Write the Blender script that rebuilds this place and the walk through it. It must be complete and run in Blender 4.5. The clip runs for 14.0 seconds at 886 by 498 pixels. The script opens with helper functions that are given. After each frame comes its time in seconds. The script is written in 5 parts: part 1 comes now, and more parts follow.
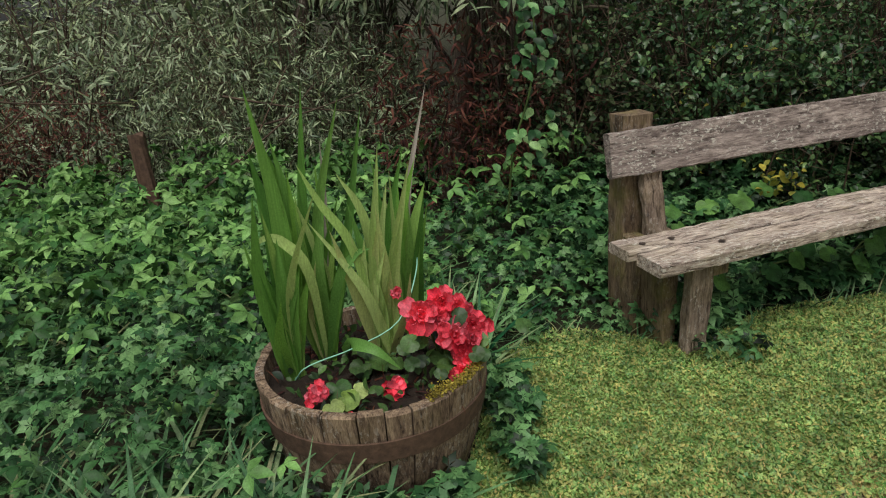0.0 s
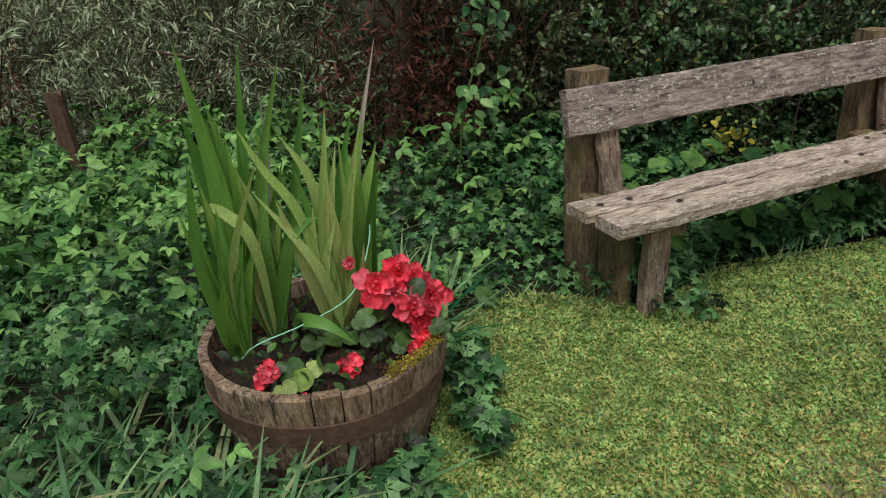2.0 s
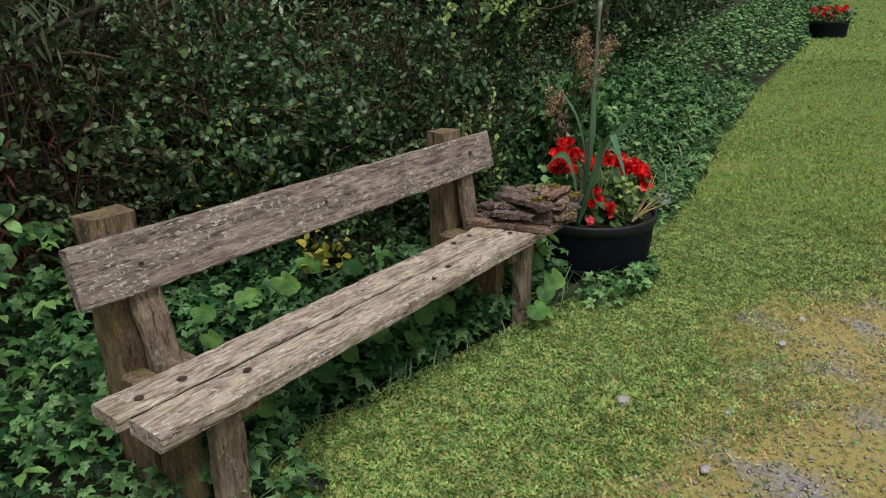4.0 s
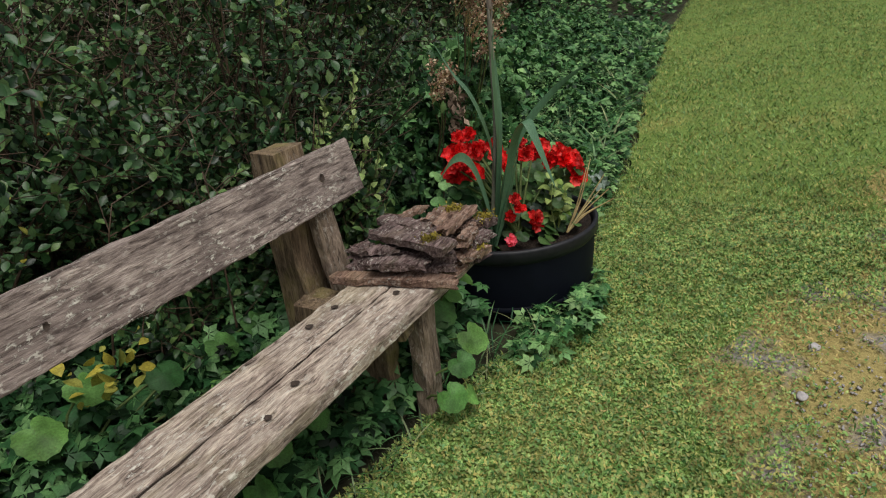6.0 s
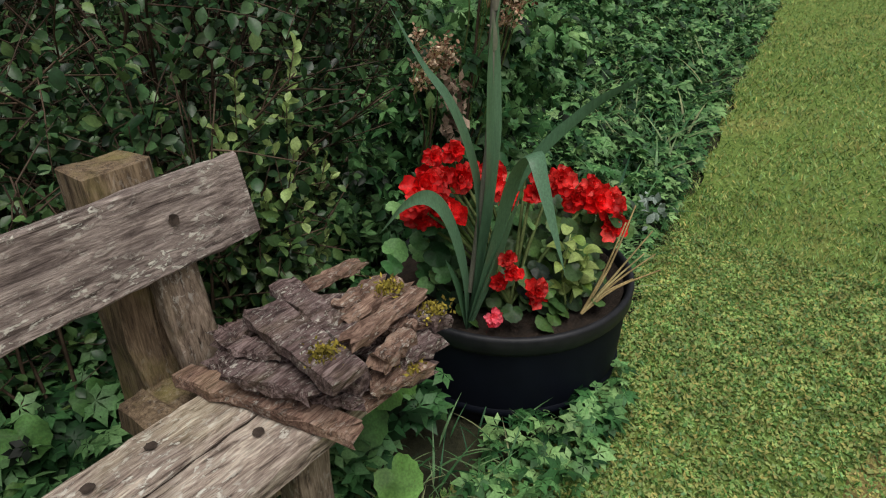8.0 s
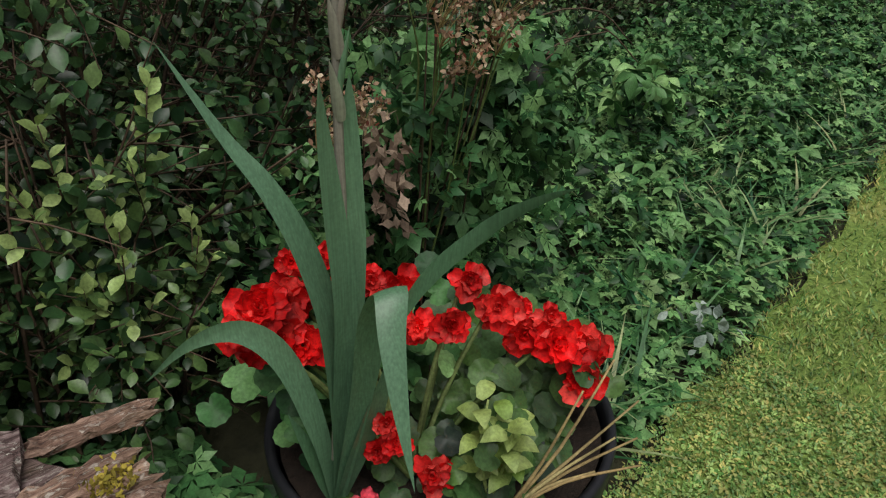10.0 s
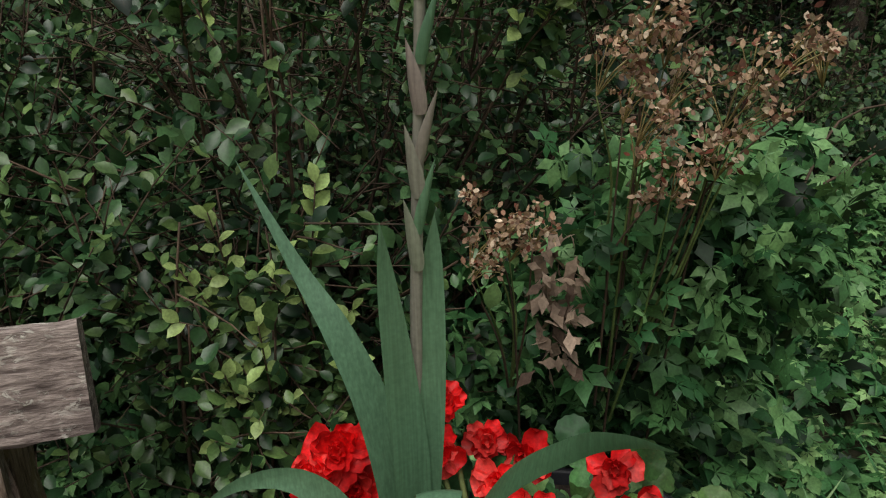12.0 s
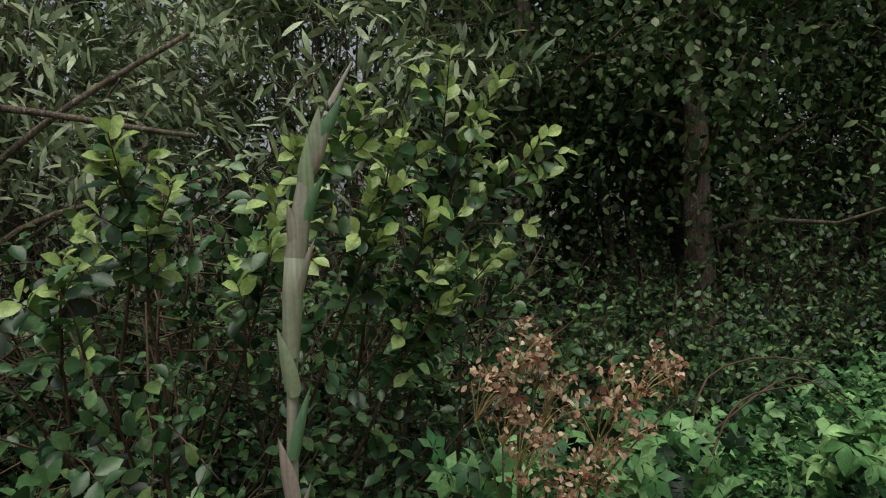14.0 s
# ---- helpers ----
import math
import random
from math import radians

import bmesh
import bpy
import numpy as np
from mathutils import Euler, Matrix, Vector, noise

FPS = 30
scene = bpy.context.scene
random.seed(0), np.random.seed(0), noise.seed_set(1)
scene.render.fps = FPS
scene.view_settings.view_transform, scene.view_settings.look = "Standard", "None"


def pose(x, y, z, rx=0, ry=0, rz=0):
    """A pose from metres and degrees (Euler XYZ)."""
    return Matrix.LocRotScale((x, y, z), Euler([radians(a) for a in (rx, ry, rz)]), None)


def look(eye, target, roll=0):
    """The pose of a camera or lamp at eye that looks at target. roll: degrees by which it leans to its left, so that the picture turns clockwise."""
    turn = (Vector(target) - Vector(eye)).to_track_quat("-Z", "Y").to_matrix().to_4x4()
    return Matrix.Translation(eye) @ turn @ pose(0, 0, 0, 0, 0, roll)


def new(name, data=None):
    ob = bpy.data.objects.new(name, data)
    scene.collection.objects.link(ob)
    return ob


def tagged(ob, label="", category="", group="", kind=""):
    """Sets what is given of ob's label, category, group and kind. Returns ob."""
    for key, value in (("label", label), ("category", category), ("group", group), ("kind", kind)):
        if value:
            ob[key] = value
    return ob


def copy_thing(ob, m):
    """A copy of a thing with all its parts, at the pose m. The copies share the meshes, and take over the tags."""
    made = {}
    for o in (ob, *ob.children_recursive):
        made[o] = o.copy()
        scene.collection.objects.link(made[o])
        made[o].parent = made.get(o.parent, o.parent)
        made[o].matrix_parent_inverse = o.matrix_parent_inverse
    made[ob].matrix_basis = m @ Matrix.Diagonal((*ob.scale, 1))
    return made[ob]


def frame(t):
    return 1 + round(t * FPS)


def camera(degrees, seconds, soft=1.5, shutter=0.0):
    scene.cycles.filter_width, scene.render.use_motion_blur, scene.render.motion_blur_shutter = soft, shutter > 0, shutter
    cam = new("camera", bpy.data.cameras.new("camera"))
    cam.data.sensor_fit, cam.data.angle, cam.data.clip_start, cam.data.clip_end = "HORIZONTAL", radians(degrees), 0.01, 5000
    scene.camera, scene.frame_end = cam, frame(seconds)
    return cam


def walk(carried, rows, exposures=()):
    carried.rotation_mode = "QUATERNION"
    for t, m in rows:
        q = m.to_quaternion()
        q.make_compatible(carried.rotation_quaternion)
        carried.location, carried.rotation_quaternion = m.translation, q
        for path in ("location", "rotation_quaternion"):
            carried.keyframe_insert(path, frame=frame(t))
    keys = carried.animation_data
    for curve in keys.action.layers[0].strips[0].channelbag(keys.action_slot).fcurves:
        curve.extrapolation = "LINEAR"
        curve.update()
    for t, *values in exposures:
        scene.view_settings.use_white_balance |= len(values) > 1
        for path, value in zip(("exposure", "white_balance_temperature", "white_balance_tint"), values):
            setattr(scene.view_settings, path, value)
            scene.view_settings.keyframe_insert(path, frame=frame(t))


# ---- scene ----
cam = camera(66.0, 14.0, 1.15)
PATH = [
    (0, (-1.421, -1.849, 1.403), (-0.836, -0.071, 0.699), -4.3),
    (0.5, (-1.381, -1.798, 1.385), (-0.886, -0.029, 0.593), -5.4),
    (1, (-1.374, -1.766, 1.385), (-0.894, -0.002, 0.574), -5.2),
    (1.5, (-1.394, -1.751, 1.379), (-0.905, 0.011, 0.569), -4.7),
    (2, (-1.414, -1.72, 1.387), (-0.699, -0.046, 0.557), -3.6),
    (2.5, (-1.357, -1.67, 1.427), (-0.349, -0.146, 0.614), -2.7),
    (3, (-1.15, -1.649, 1.428), (0.076, -0.239, 0.714), -1.6),
    (3.5, (-0.922, -1.59, 1.414), (0.489, -0.353, 0.72), -1.0),
    (4, (-0.707, -1.438, 1.457), (0.778, -0.288, 0.769), -1.3),
    (4.2, (-0.642, -1.374, 1.47), (0.855, -0.229, 0.801), -1.8),
    (6.3, (0.458, -0.921, 1.363), (2.016, 0.026, 0.541), -7.2),
    (6.5, (0.546, -0.883, 1.366), (2.025, 0.145, 0.497), -5.1),
    (7, (0.802, -0.823, 1.351), (2.184, 0.24, 0.371), -1.2),
    (7.5, (1.012, -0.792, 1.323), (2.392, 0.265, 0.334), -1.3),
    (8, (1.26, -0.727, 1.34), (2.659, 0.333, 0.382), -1.3),
    (8.5, (1.474, -0.715, 1.323), (2.813, 0.434, 0.382), -0.5),
    (9, (1.629, -0.715, 1.321), (2.893, 0.516, 0.38), 0.2),
    (9.2, (1.696, -0.71, 1.312), (2.954, 0.524, 0.367), -0.3),
    (11.3, (2.447, -0.643, 1.241), (3.087, 1.049, 0.388), -1.3),
    (11.5, (2.419, -0.611, 1.253), (2.959, 1.114, 0.397), -2.3),
    (12, (2.396, -0.594, 1.302), (2.831, 1.217, 0.573), -1.9),
    (12.5, (2.39, -0.575, 1.35), (2.868, 1.284, 0.786), -0.8),
    (13, (2.388, -0.577, 1.395), (2.905, 1.318, 1.016), -0.5),
    (13.5, (2.401, -0.582, 1.432), (3.062, 1.293, 1.216), -0.7),
    (14, (2.429, -0.604, 1.462), (3.197, 1.24, 1.376), -2.6),
]
walk(cam, [(t, look(eye, target, roll)) for t, eye, target, roll in PATH], [(0, -0.06), (9.2, -0.1), (11.3, -0.05), (12.5, -0.04), (14, 0.05)])

# ---- light ----
world = bpy.data.worlds.new("overcast_sky")
scene.world = world
world.use_nodes = True
wn = world.node_tree
sky = wn.nodes.new("ShaderNodeTexSky")
sky.sky_type = 'NISHITA'
sky.sun_disc = False
sky.sun_elevation = radians(60)
sky.sun_rotation = radians(200)
sky.dust_density = 4.0
sky.ozone_density = 0.6
bg = wn.nodes["Background"]
bg.inputs[1].default_value = 0.085
cloudy = wn.nodes.new("ShaderNodeHueSaturation")
cloudy.inputs["Saturation"].default_value = 0.3
wn.links.new(sky.outputs[0], cloudy.inputs["Color"])
wn.links.new(cloudy.outputs[0], bg.inputs[0])
sun = new("sun", bpy.data.lights.new("sun", 'SUN'))
sun.data.energy, sun.data.angle, sun.data.color = 2.9, radians(45), (1.0, 0.97, 0.9)
sun.matrix_world = look((-3, -5, 17), (0, 0, 0))

# ---- small helpers ----
BASE = {}


def rng(seed):
    return np.random.default_rng(seed)


def thing(name, at, label, category, group="", kind=""):
    """An empty at the foot of a thing, to carry its parts."""
    ob = new(name)
    ob.location = at
    ob.empty_display_size = 0.05
    BASE[ob.name] = Vector(at)
    return tagged(ob, label, category, group, kind)


def mesh_of(name, verts, faces, mat, smooth=False):
    me = bpy.data.meshes.new(name)
    me.from_pydata([tuple(v) for v in verts], [], [tuple(f) for f in faces])
    me.materials.append(mat)
    if smooth:
        me.polygons.foreach_set("use_smooth", [True] * len(me.polygons))
    me.update()
    return me


def part(name, bm, mat, parent=None, label="", smooth=False):
    """Link a bmesh, a mesh or (verts, faces) in world places as one object under its thing."""
    base = BASE.get(parent.name, Vector()) if parent else Vector()
    if isinstance(bm, tuple):
        me = mesh_of(name, bm[0], bm[1], mat, smooth)
    elif isinstance(bm, bpy.types.Mesh):
        me = bm
    else:
        me = bpy.data.meshes.new(name)
        bm.to_mesh(me)
        bm.free()
        me.materials.append(mat)
        if smooth:
            me.polygons.foreach_set("use_smooth", [True] * len(me.polygons))
    if base.length > 0:
        me.transform(Matrix.Translation(-base))
    ob = new(name, me)
    if parent:
        ob.parent = parent
        BASE[ob.name] = base
    return tagged(ob, label)


def quick_mesh(name, V, loops, starts, totals, mat, smooth=False):
    me = bpy.data.meshes.new(name)
    me.vertices.add(len(V))
    me.vertices.foreach_set("co", np.asarray(V, np.float32).ravel())
    me.loops.add(len(loops))
    me.loops.foreach_set("vertex_index", np.asarray(loops, np.int32))
    me.polygons.add(len(starts))
    me.polygons.foreach_set("loop_start", np.asarray(starts, np.int32))
    me.polygons.foreach_set("loop_total", np.asarray(totals, np.int32))
    if smooth:
        me.polygons.foreach_set("use_smooth", np.ones(len(starts), bool))
    me.update(calc_edges=True)
    me.materials.append(mat)
    return me


def unit(a):
    return a / np.maximum(np.linalg.norm(a, axis=-1, keepdims=True), 1e-9)


def leaf_shape(widths, fold=0.12, curl=0.15, two=False):
    """A leaf 1 long: half-widths at even steps from stalk to tip, folded at its midrib."""
    n = len(widths)
    V, F = [(0, 0, 0)], []
    rows = []
    for i, w in enumerate(widths[1:-1], 1):
        y = i / (n - 1)
        z = -curl * y * y
        k = len(V)
        if two:
            V += [(-w, y, z), (w, y, z)]
            rows.append((k, k + 1))
        else:
            V += [(-w, y, z + fold * w * 2), (0, y, z), (w, y, z + fold * w * 2)]
            rows.append((k, k + 1, k + 2))
    tip = len(V)
    V.append((0, 1, -curl))
    for a in range(len(rows[0]) - 1):
        F.append((0, rows[0][a + 1], rows[0][a]))
        for r, s in zip(rows, rows[1:]):
            F.append((r[a], r[a + 1], s[a + 1], s[a]))
        F.append((rows[-1][a], rows[-1][a + 1], tip))
    return np.array(V, float), F


def compound(shape, turns, scales, stalk=0.0):
    """Several leaflets that share the point where they meet."""
    V, F = [np.zeros(3)], []
    for a, s in zip(turns, scales):
        c, d = math.cos(radians(a)), math.sin(radians(a))
        k = len(V) - 1
        for v in shape[0][1:]:
            x, y, z = v * s
            V.append(np.array((x * c + y * d, -x * d + y * c + stalk, z)))
        F += [tuple(0 if i == 0 else i + k for i in f) for f in shape[1]]
    return np.array(V), F


def cloud(name, shape, P, D, N, S, mat, parent=None, wide=1.0, label=""):
    """Many leaves in one mesh: places P, ways D, upper sides N, lengths S."""
    V, F = shape
    P, D, N = np.asarray(P, float), unit(np.asarray(D, float)), np.asarray(N, float)
    S = np.asarray(S, float)
    X = unit(np.cross(D, N))
    Z = np.cross(X, D)
    k, n = len(V), len(P)
    W = (P[:, None] + S[:, None, None] * (V[None, :, 0:1] * wide * X[:, None] + V[None, :, 1:2] * D[:, None] + V[None, :, 2:3] * Z[:, None])).reshape(-1, 3)
    flat = np.array([i for f in F for i in f])
    tot = np.array([len(f) for f in F])
    loops = (flat[None] + (np.arange(n) * k)[:, None]).ravel()
    totals = np.tile(tot, n)
    starts = np.concatenate(([0], np.cumsum(totals)[:-1]))
    me = quick_mesh(name, W, loops, starts, totals, mat)
    ob = part(name, me, mat, parent, label)
    ob["kind"] = "stuff"
    return ob


def tubes(name, lines, mat, parent=None, sides=5, label=""):
    """Tapered stems in one mesh: each line is (points, first radius, last radius)."""
    V, L, T = [], [], []
    k = 0
    for pts, r0, r1 in lines:
        pts = np.asarray(pts, float)
        n = len(pts)
        d = unit(np.gradient(pts, axis=0))
        ref = np.where(np.abs(d[:, 2:3]) > 0.9, np.array([[1.0, 0, 0]]), np.array([[0, 0, 1.0]]))
        x = unit(np.cross(d, ref))
        y = np.cross(d, x)
        r = np.linspace(r0, r1, n)[:, None, None]
        a = np.linspace(0, 2 * np.pi, sides, endpoint=False)[None, :, None]
        V.append((pts[:, None] + r * (np.cos(a) * x[:, None] + np.sin(a) * y[:, None])).reshape(-1, 3))
        for i in range(n - 1):
            for j in range(sides):
                j2 = (j + 1) % sides
                L += [k + i * sides + j, k + i * sides + j2, k + (i + 1) * sides + j2, k + (i + 1) * sides + j]
                T.append(4)
        L += list(range(k + (n - 1) * sides, k + n * sides))
        T.append(sides)
        k += n * sides
    T = np.array(T)
    me = quick_mesh(name, np.concatenate(V), L, np.concatenate(([0], np.cumsum(T)[:-1])), T, mat, True)
    return part(name, me, mat, parent, label)


# ---- materials ----
def nodes_of(name):
    m = bpy.data.materials.new(name)
    m.use_nodes = True
    return m, m.node_tree.nodes, m.node_tree.links, m.node_tree.nodes["Principled BSDF"]


def ramp(nd, stops):
    r = nd.new("ShaderNodeValToRGB")
    e = r.color_ramp.elements
    while len(e) < len(stops):
        e.new(0.5)
    for el, (p, c) in zip(e, stops):
        el.position = p
        el.color = (*c, 1)
    return r


def leaf_material(name, colours, rough=0.45, glow=0.1, spots=0.0, gloss=0.22, spread=1.45, stripes=0.0):
    """Leaves: each takes its own colour of the range; light comes through a little."""
    m, nd, lk, bs = nodes_of(name)
    geo = nd.new("ShaderNodeNewGeometry")
    mean = np.mean(np.array(colours), 0)
    wide = [tuple(np.clip(mean + (np.array(c) - mean) * spread, 0.004, 0.95)) for c in colours]
    r = ramp(nd, [(i / max(1, len(wide) - 1), c) for i, c in enumerate(wide)])
    oi = nd.new("ShaderNodeObjectInfo")
    both = nd.new("ShaderNodeMath")
    turn = nd.new("ShaderNodeMath")
    turn.operation = 'FRACT'
    lk.new(geo.outputs["Random Per Island"], both.inputs[0])
    lk.new(oi.outputs["Random"], both.inputs[1])
    lk.new(both.outputs[0], turn.inputs[0])
    lk.new(turn.outputs[0], r.inputs[0])
    tc = nd.new("ShaderNodeTexCoord")
    nz = nd.new("ShaderNodeTexNoise")
    nz.inputs["Scale"].default_value = 14.0
    nz.inputs["Detail"].default_value = 4
    if stripes:
        mpp = nd.new("ShaderNodeMapping")
        mpp.inputs["Scale"].default_value = (stripes, stripes, 0.04)
        lk.new(tc.outputs["Object"], mpp.inputs[0])
        lk.new(mpp.outputs[0], nz.inputs["Vector"])
    else:
        lk.new(tc.outputs["Object"], nz.inputs["Vector"])
    hsv = nd.new("ShaderNodeHueSaturation")
    mp = nd.new("ShaderNodeMapRange")
    mp.inputs[1].default_value, mp.inputs[2].default_value = 0.3, 0.7
    mp.inputs[3].default_value, mp.inputs[4].default_value = (0.8, 1.2) if stripes else (0.5, 1.35)
    lk.new(nz.outputs[0], mp.inputs[0])
    lk.new(mp.outputs[0], hsv.inputs["Value"])
    lk.new(r.outputs[0], hsv.inputs["Color"])
    fine = nd.new("ShaderNodeTexNoise")
    fine.inputs["Scale"].default_value = 170
    fine.inputs["Detail"].default_value = 3
    lk.new(tc.outputs["Object"], fine.inputs["Vector"])
    lo, hi = (0.9, 1.08) if stripes else (0.78, 1.16)
    rf = ramp(nd, [(0.35, (lo, lo, lo)), (0.65, (hi, hi, hi))])
    lk.new(fine.outputs[0], rf.inputs[0])
    mf = nd.new("ShaderNodeMixRGB")
    mf.blend_type = 'MULTIPLY'
    mf.inputs[0].default_value = 1.0
    lk.new(hsv.outputs[0], mf.inputs[1])
    lk.new(rf.outputs[0], mf.inputs[2])
    out = mf.outputs[0]
    if spots:
        n2 = nd.new("ShaderNodeTexNoise")
        n2.inputs["Scale"].default_value = 160
        lk.new(tc.outputs["Object"], n2.inputs["Vector"])
        rr = ramp(nd, [(0.62, (0, 0, 0)), (0.7, (spots, spots, spots))])
        lk.new(n2.outputs[0], rr.inputs[0])
        mx = nd.new("ShaderNodeMixRGB")
        mx.inputs[2].default_value = (0.1, 0.06, 0.02, 1)
        lk.new(rr.outputs[0], mx.inputs[0])
        lk.new(out, mx.inputs[1])
        out = mx.outputs[0]
    lk.new(out, bs.inputs["Base Color"])
    bs.inputs["Roughness"].default_value = rough
    bs.inputs["Specular IOR Level"].default_value = gloss
    tr = nd.new("ShaderNodeBsdfTranslucent")
    lk.new(out, tr.inputs[0])
    mix = nd.new("ShaderNodeMixShader")
    mix.inputs[0].default_value = glow
    lk.new(bs.outputs[0], mix.inputs[1])
    lk.new(tr.outputs[0], mix.inputs[2])
    lk.new(mix.outputs[0], nd["Material Output"].inputs[0])
    return m


def wood_material(name, pale, mid, dark, axis=0, lichen=0.5, moss=0.0, scale=1.0, rough=0.85):
    """Weathered timber with its grain along one axis, cracks, and lichen flecks."""
    m, nd, lk, bs = nodes_of(name)
    tc = nd.new("ShaderNodeTexCoord")
    oi = nd.new("ShaderNodeObjectInfo")
    add = nd.new("ShaderNodeVectorMath")
    mul = nd.new("ShaderNodeVectorMath")
    mul.operation = 'SCALE'
    mul.inputs[0].default_value = (3.1, 5.3, 2.7)
    lk.new(oi.outputs["Random"], mul.inputs["Scale"])
    lk.new(tc.outputs["Object"], add.inputs[0])
    lk.new(mul.outputs[0], add.inputs[1])

    def noise_at(along, across, detail, dist=0.0):
        mp = nd.new("ShaderNodeMapping")
        s = [across * scale] * 3
        s[axis] = along * scale
        mp.inputs["Scale"].default_value = s
        lk.new(add.outputs[0], mp.inputs[0])
        t = nd.new("ShaderNodeTexNoise")
        t.inputs["Scale"].default_value = 1
        t.inputs["Detail"].default_value = detail
        t.inputs["Roughness"].default_value = 0.65
        t.inputs["Distortion"].default_value = dist
        lk.new(mp.outputs[0], t.inputs["Vector"])
        return t
    grain = noise_at(16, 330, 6, 0.3)
    crack = noise_at(3.5, 75, 5, 0.5)
    broad = noise_at(5.0, 13, 6, 0.5)
    patch = noise_at(11, 72, 8, 0.7)
    r1 = ramp(nd, [(0.34, dark), (0.46, mid), (0.6, pale)])
    lk.new(patch.outputs[0], r1.inputs[0])
    r2 = ramp(nd, [(0.34, (0.55, 0.51, 0.5)), (0.64, (1.3, 1.27, 1.22))])
    lk.new(broad.outputs[0], r2.inputs[0])
    r2b = ramp(nd, [(0.38, (0.6, 0.58, 0.57)), (0.58, (1.15, 1.15, 1.15))])
    lk.new(grain.outputs[0], r2b.inputs[0])
    r2c = ramp(nd, [(0.335, (0.22, 0.2, 0.19)), (0.385, (1, 1, 1))])
    lk.new(crack.outputs[0], r2c.inputs[0])
    out = r1.outputs[0]
    for rr in (r2, r2b, r2c):
        mx = nd.new("ShaderNodeMixRGB")
        mx.blend_type = 'MULTIPLY'
        mx.inputs[0].default_value = 0.9
        lk.new(out, mx.inputs[1])
        lk.new(rr.outputs[0], mx.inputs[2])
        out = mx.outputs[0]
    fl = noise_at(48, 95, 7, 0.5)
    zone = noise_at(6, 9, 3)
    r3 = ramp(nd, [(0.54, (0, 0, 0)), (0.6, (1, 1, 1))])
    r4 = ramp(nd, [(0.42, (0, 0, 0)), (0.62, (lichen, lichen, lichen))])
    lk.new(fl.outputs[0], r3.inputs[0])
    lk.new(zone.outputs[0], r4.inputs[0])
    mm = nd.new("ShaderNodeMixRGB")
    mm.blend_type = 'MULTIPLY'
    mm.inputs[0].default_value = 1
    lk.new(r3.outputs[0], mm.inputs[1])
    lk.new(r4.outputs[0], mm.inputs[2])
    mx2 = nd.new("ShaderNodeMixRGB")
    mx2.inputs[2].default_value = (0.66, 0.63, 0.56, 1)
    lk.new(mm.outputs[0], mx2.inputs[0])
    lk.new(out, mx2.inputs[1])
    out = mx2.outputs[0]
    if moss:
        mz = noise_at(6, 8, 5)
        r5 = ramp(nd, [(0.5, (0, 0, 0)), (0.68, (moss, moss, moss))])
        lk.new(mz.outputs[0], r5.inputs[0])
        mx3 = nd.new("ShaderNodeMixRGB")
        mx3.inputs[2].default_value = (0.2, 0.18, 0.05, 1)
        lk.new(r5.outputs[0], mx3.inputs[0])
        lk.new(out, mx3.inputs[1])
        out = mx3.outputs[0]
    lk.new(out, bs.inputs["Base Color"])
    bs.inputs["Roughness"].default_value = rough
    bs.inputs["Specular IOR Level"].default_value = 0.25
    bp = nd.new("ShaderNodeBump")
    bp.inputs["Strength"].default_value = 0.9
    bp.inputs["Distance"].default_value = 0.006
    lk.new(out, bp.inputs["Height"])
    lk.new(bp.outputs[0], bs.inputs["Normal"])
    return m


def mottled(name, stops, scale, rough=0.9, bump=0.5, dist=0.01, detail=8, second=None):
    m, nd, lk, bs = nodes_of(name)
    tc = nd.new("ShaderNodeTexCoord")
    a = nd.new("ShaderNodeTexNoise")
    a.inputs["Scale"].default_value = scale
    a.inputs["Detail"].default_value = detail
    a.inputs["Roughness"].default_value = 0.7
    lk.new(tc.outputs["Object"], a.inputs["Vector"])
    r = ramp(nd, stops)
    lk.new(a.outputs[0], r.inputs[0])
    out = r.outputs[0]
    if second:
        sc, col, lo, hi = second
        b = nd.new("ShaderNodeTexNoise")
        b.inputs["Scale"].default_value = sc
        b.inputs["Detail"].default_value = 5
        lk.new(tc.outputs["Object"], b.inputs["Vector"])
        rb = ramp(nd, [(lo, (0, 0, 0)), (hi, (1, 1, 1))])
        lk.new(b.outputs[0], rb.inputs[0])
        mx = nd.new("ShaderNodeMixRGB")
        mx.inputs[2].default_value = (*col, 1)
        lk.new(rb.outputs[0], mx.inputs[0])
        lk.new(out, mx.inputs[1])
        out = mx.outputs[0]
    lk.new(out, bs.inputs["Base Color"])
    bs.inputs["Roughness"].default_value = rough
    bs.inputs["Specular IOR Level"].default_value = 0.3
    bp = nd.new("ShaderNodeBump")
    bp.inputs["Strength"].default_value = bump
    bp.inputs["Distance"].default_value = dist
    lk.new(a.outputs[0], bp.inputs["Height"])
    lk.new(bp.outputs[0], bs.inputs["Normal"])
    return m


M_BENCH = wood_material("weathered_grey_timber", (0.35, 0.3, 0.28), (0.2, 0.165, 0.155), (0.065, 0.05, 0.047), 0, 0.85, 0.0)
M_SEAT = wood_material("weathered_seat_timber", (0.6, 0.53, 0.46), (0.36, 0.295, 0.255), (0.09, 0.07, 0.058), 0, 1.0, 0.25)
M_POST = wood_material("brown_post_timber", (0.22, 0.165, 0.11), (0.145, 0.105, 0.068), (0.06, 0.042, 0.03), 2, 0.2, 0.5)
M_LEG = wood_material("grey_leg_timber", (0.3, 0.24, 0.19), (0.2, 0.155, 0.12), (0.07, 0.05, 0.04), 2, 0.4, 0.15)
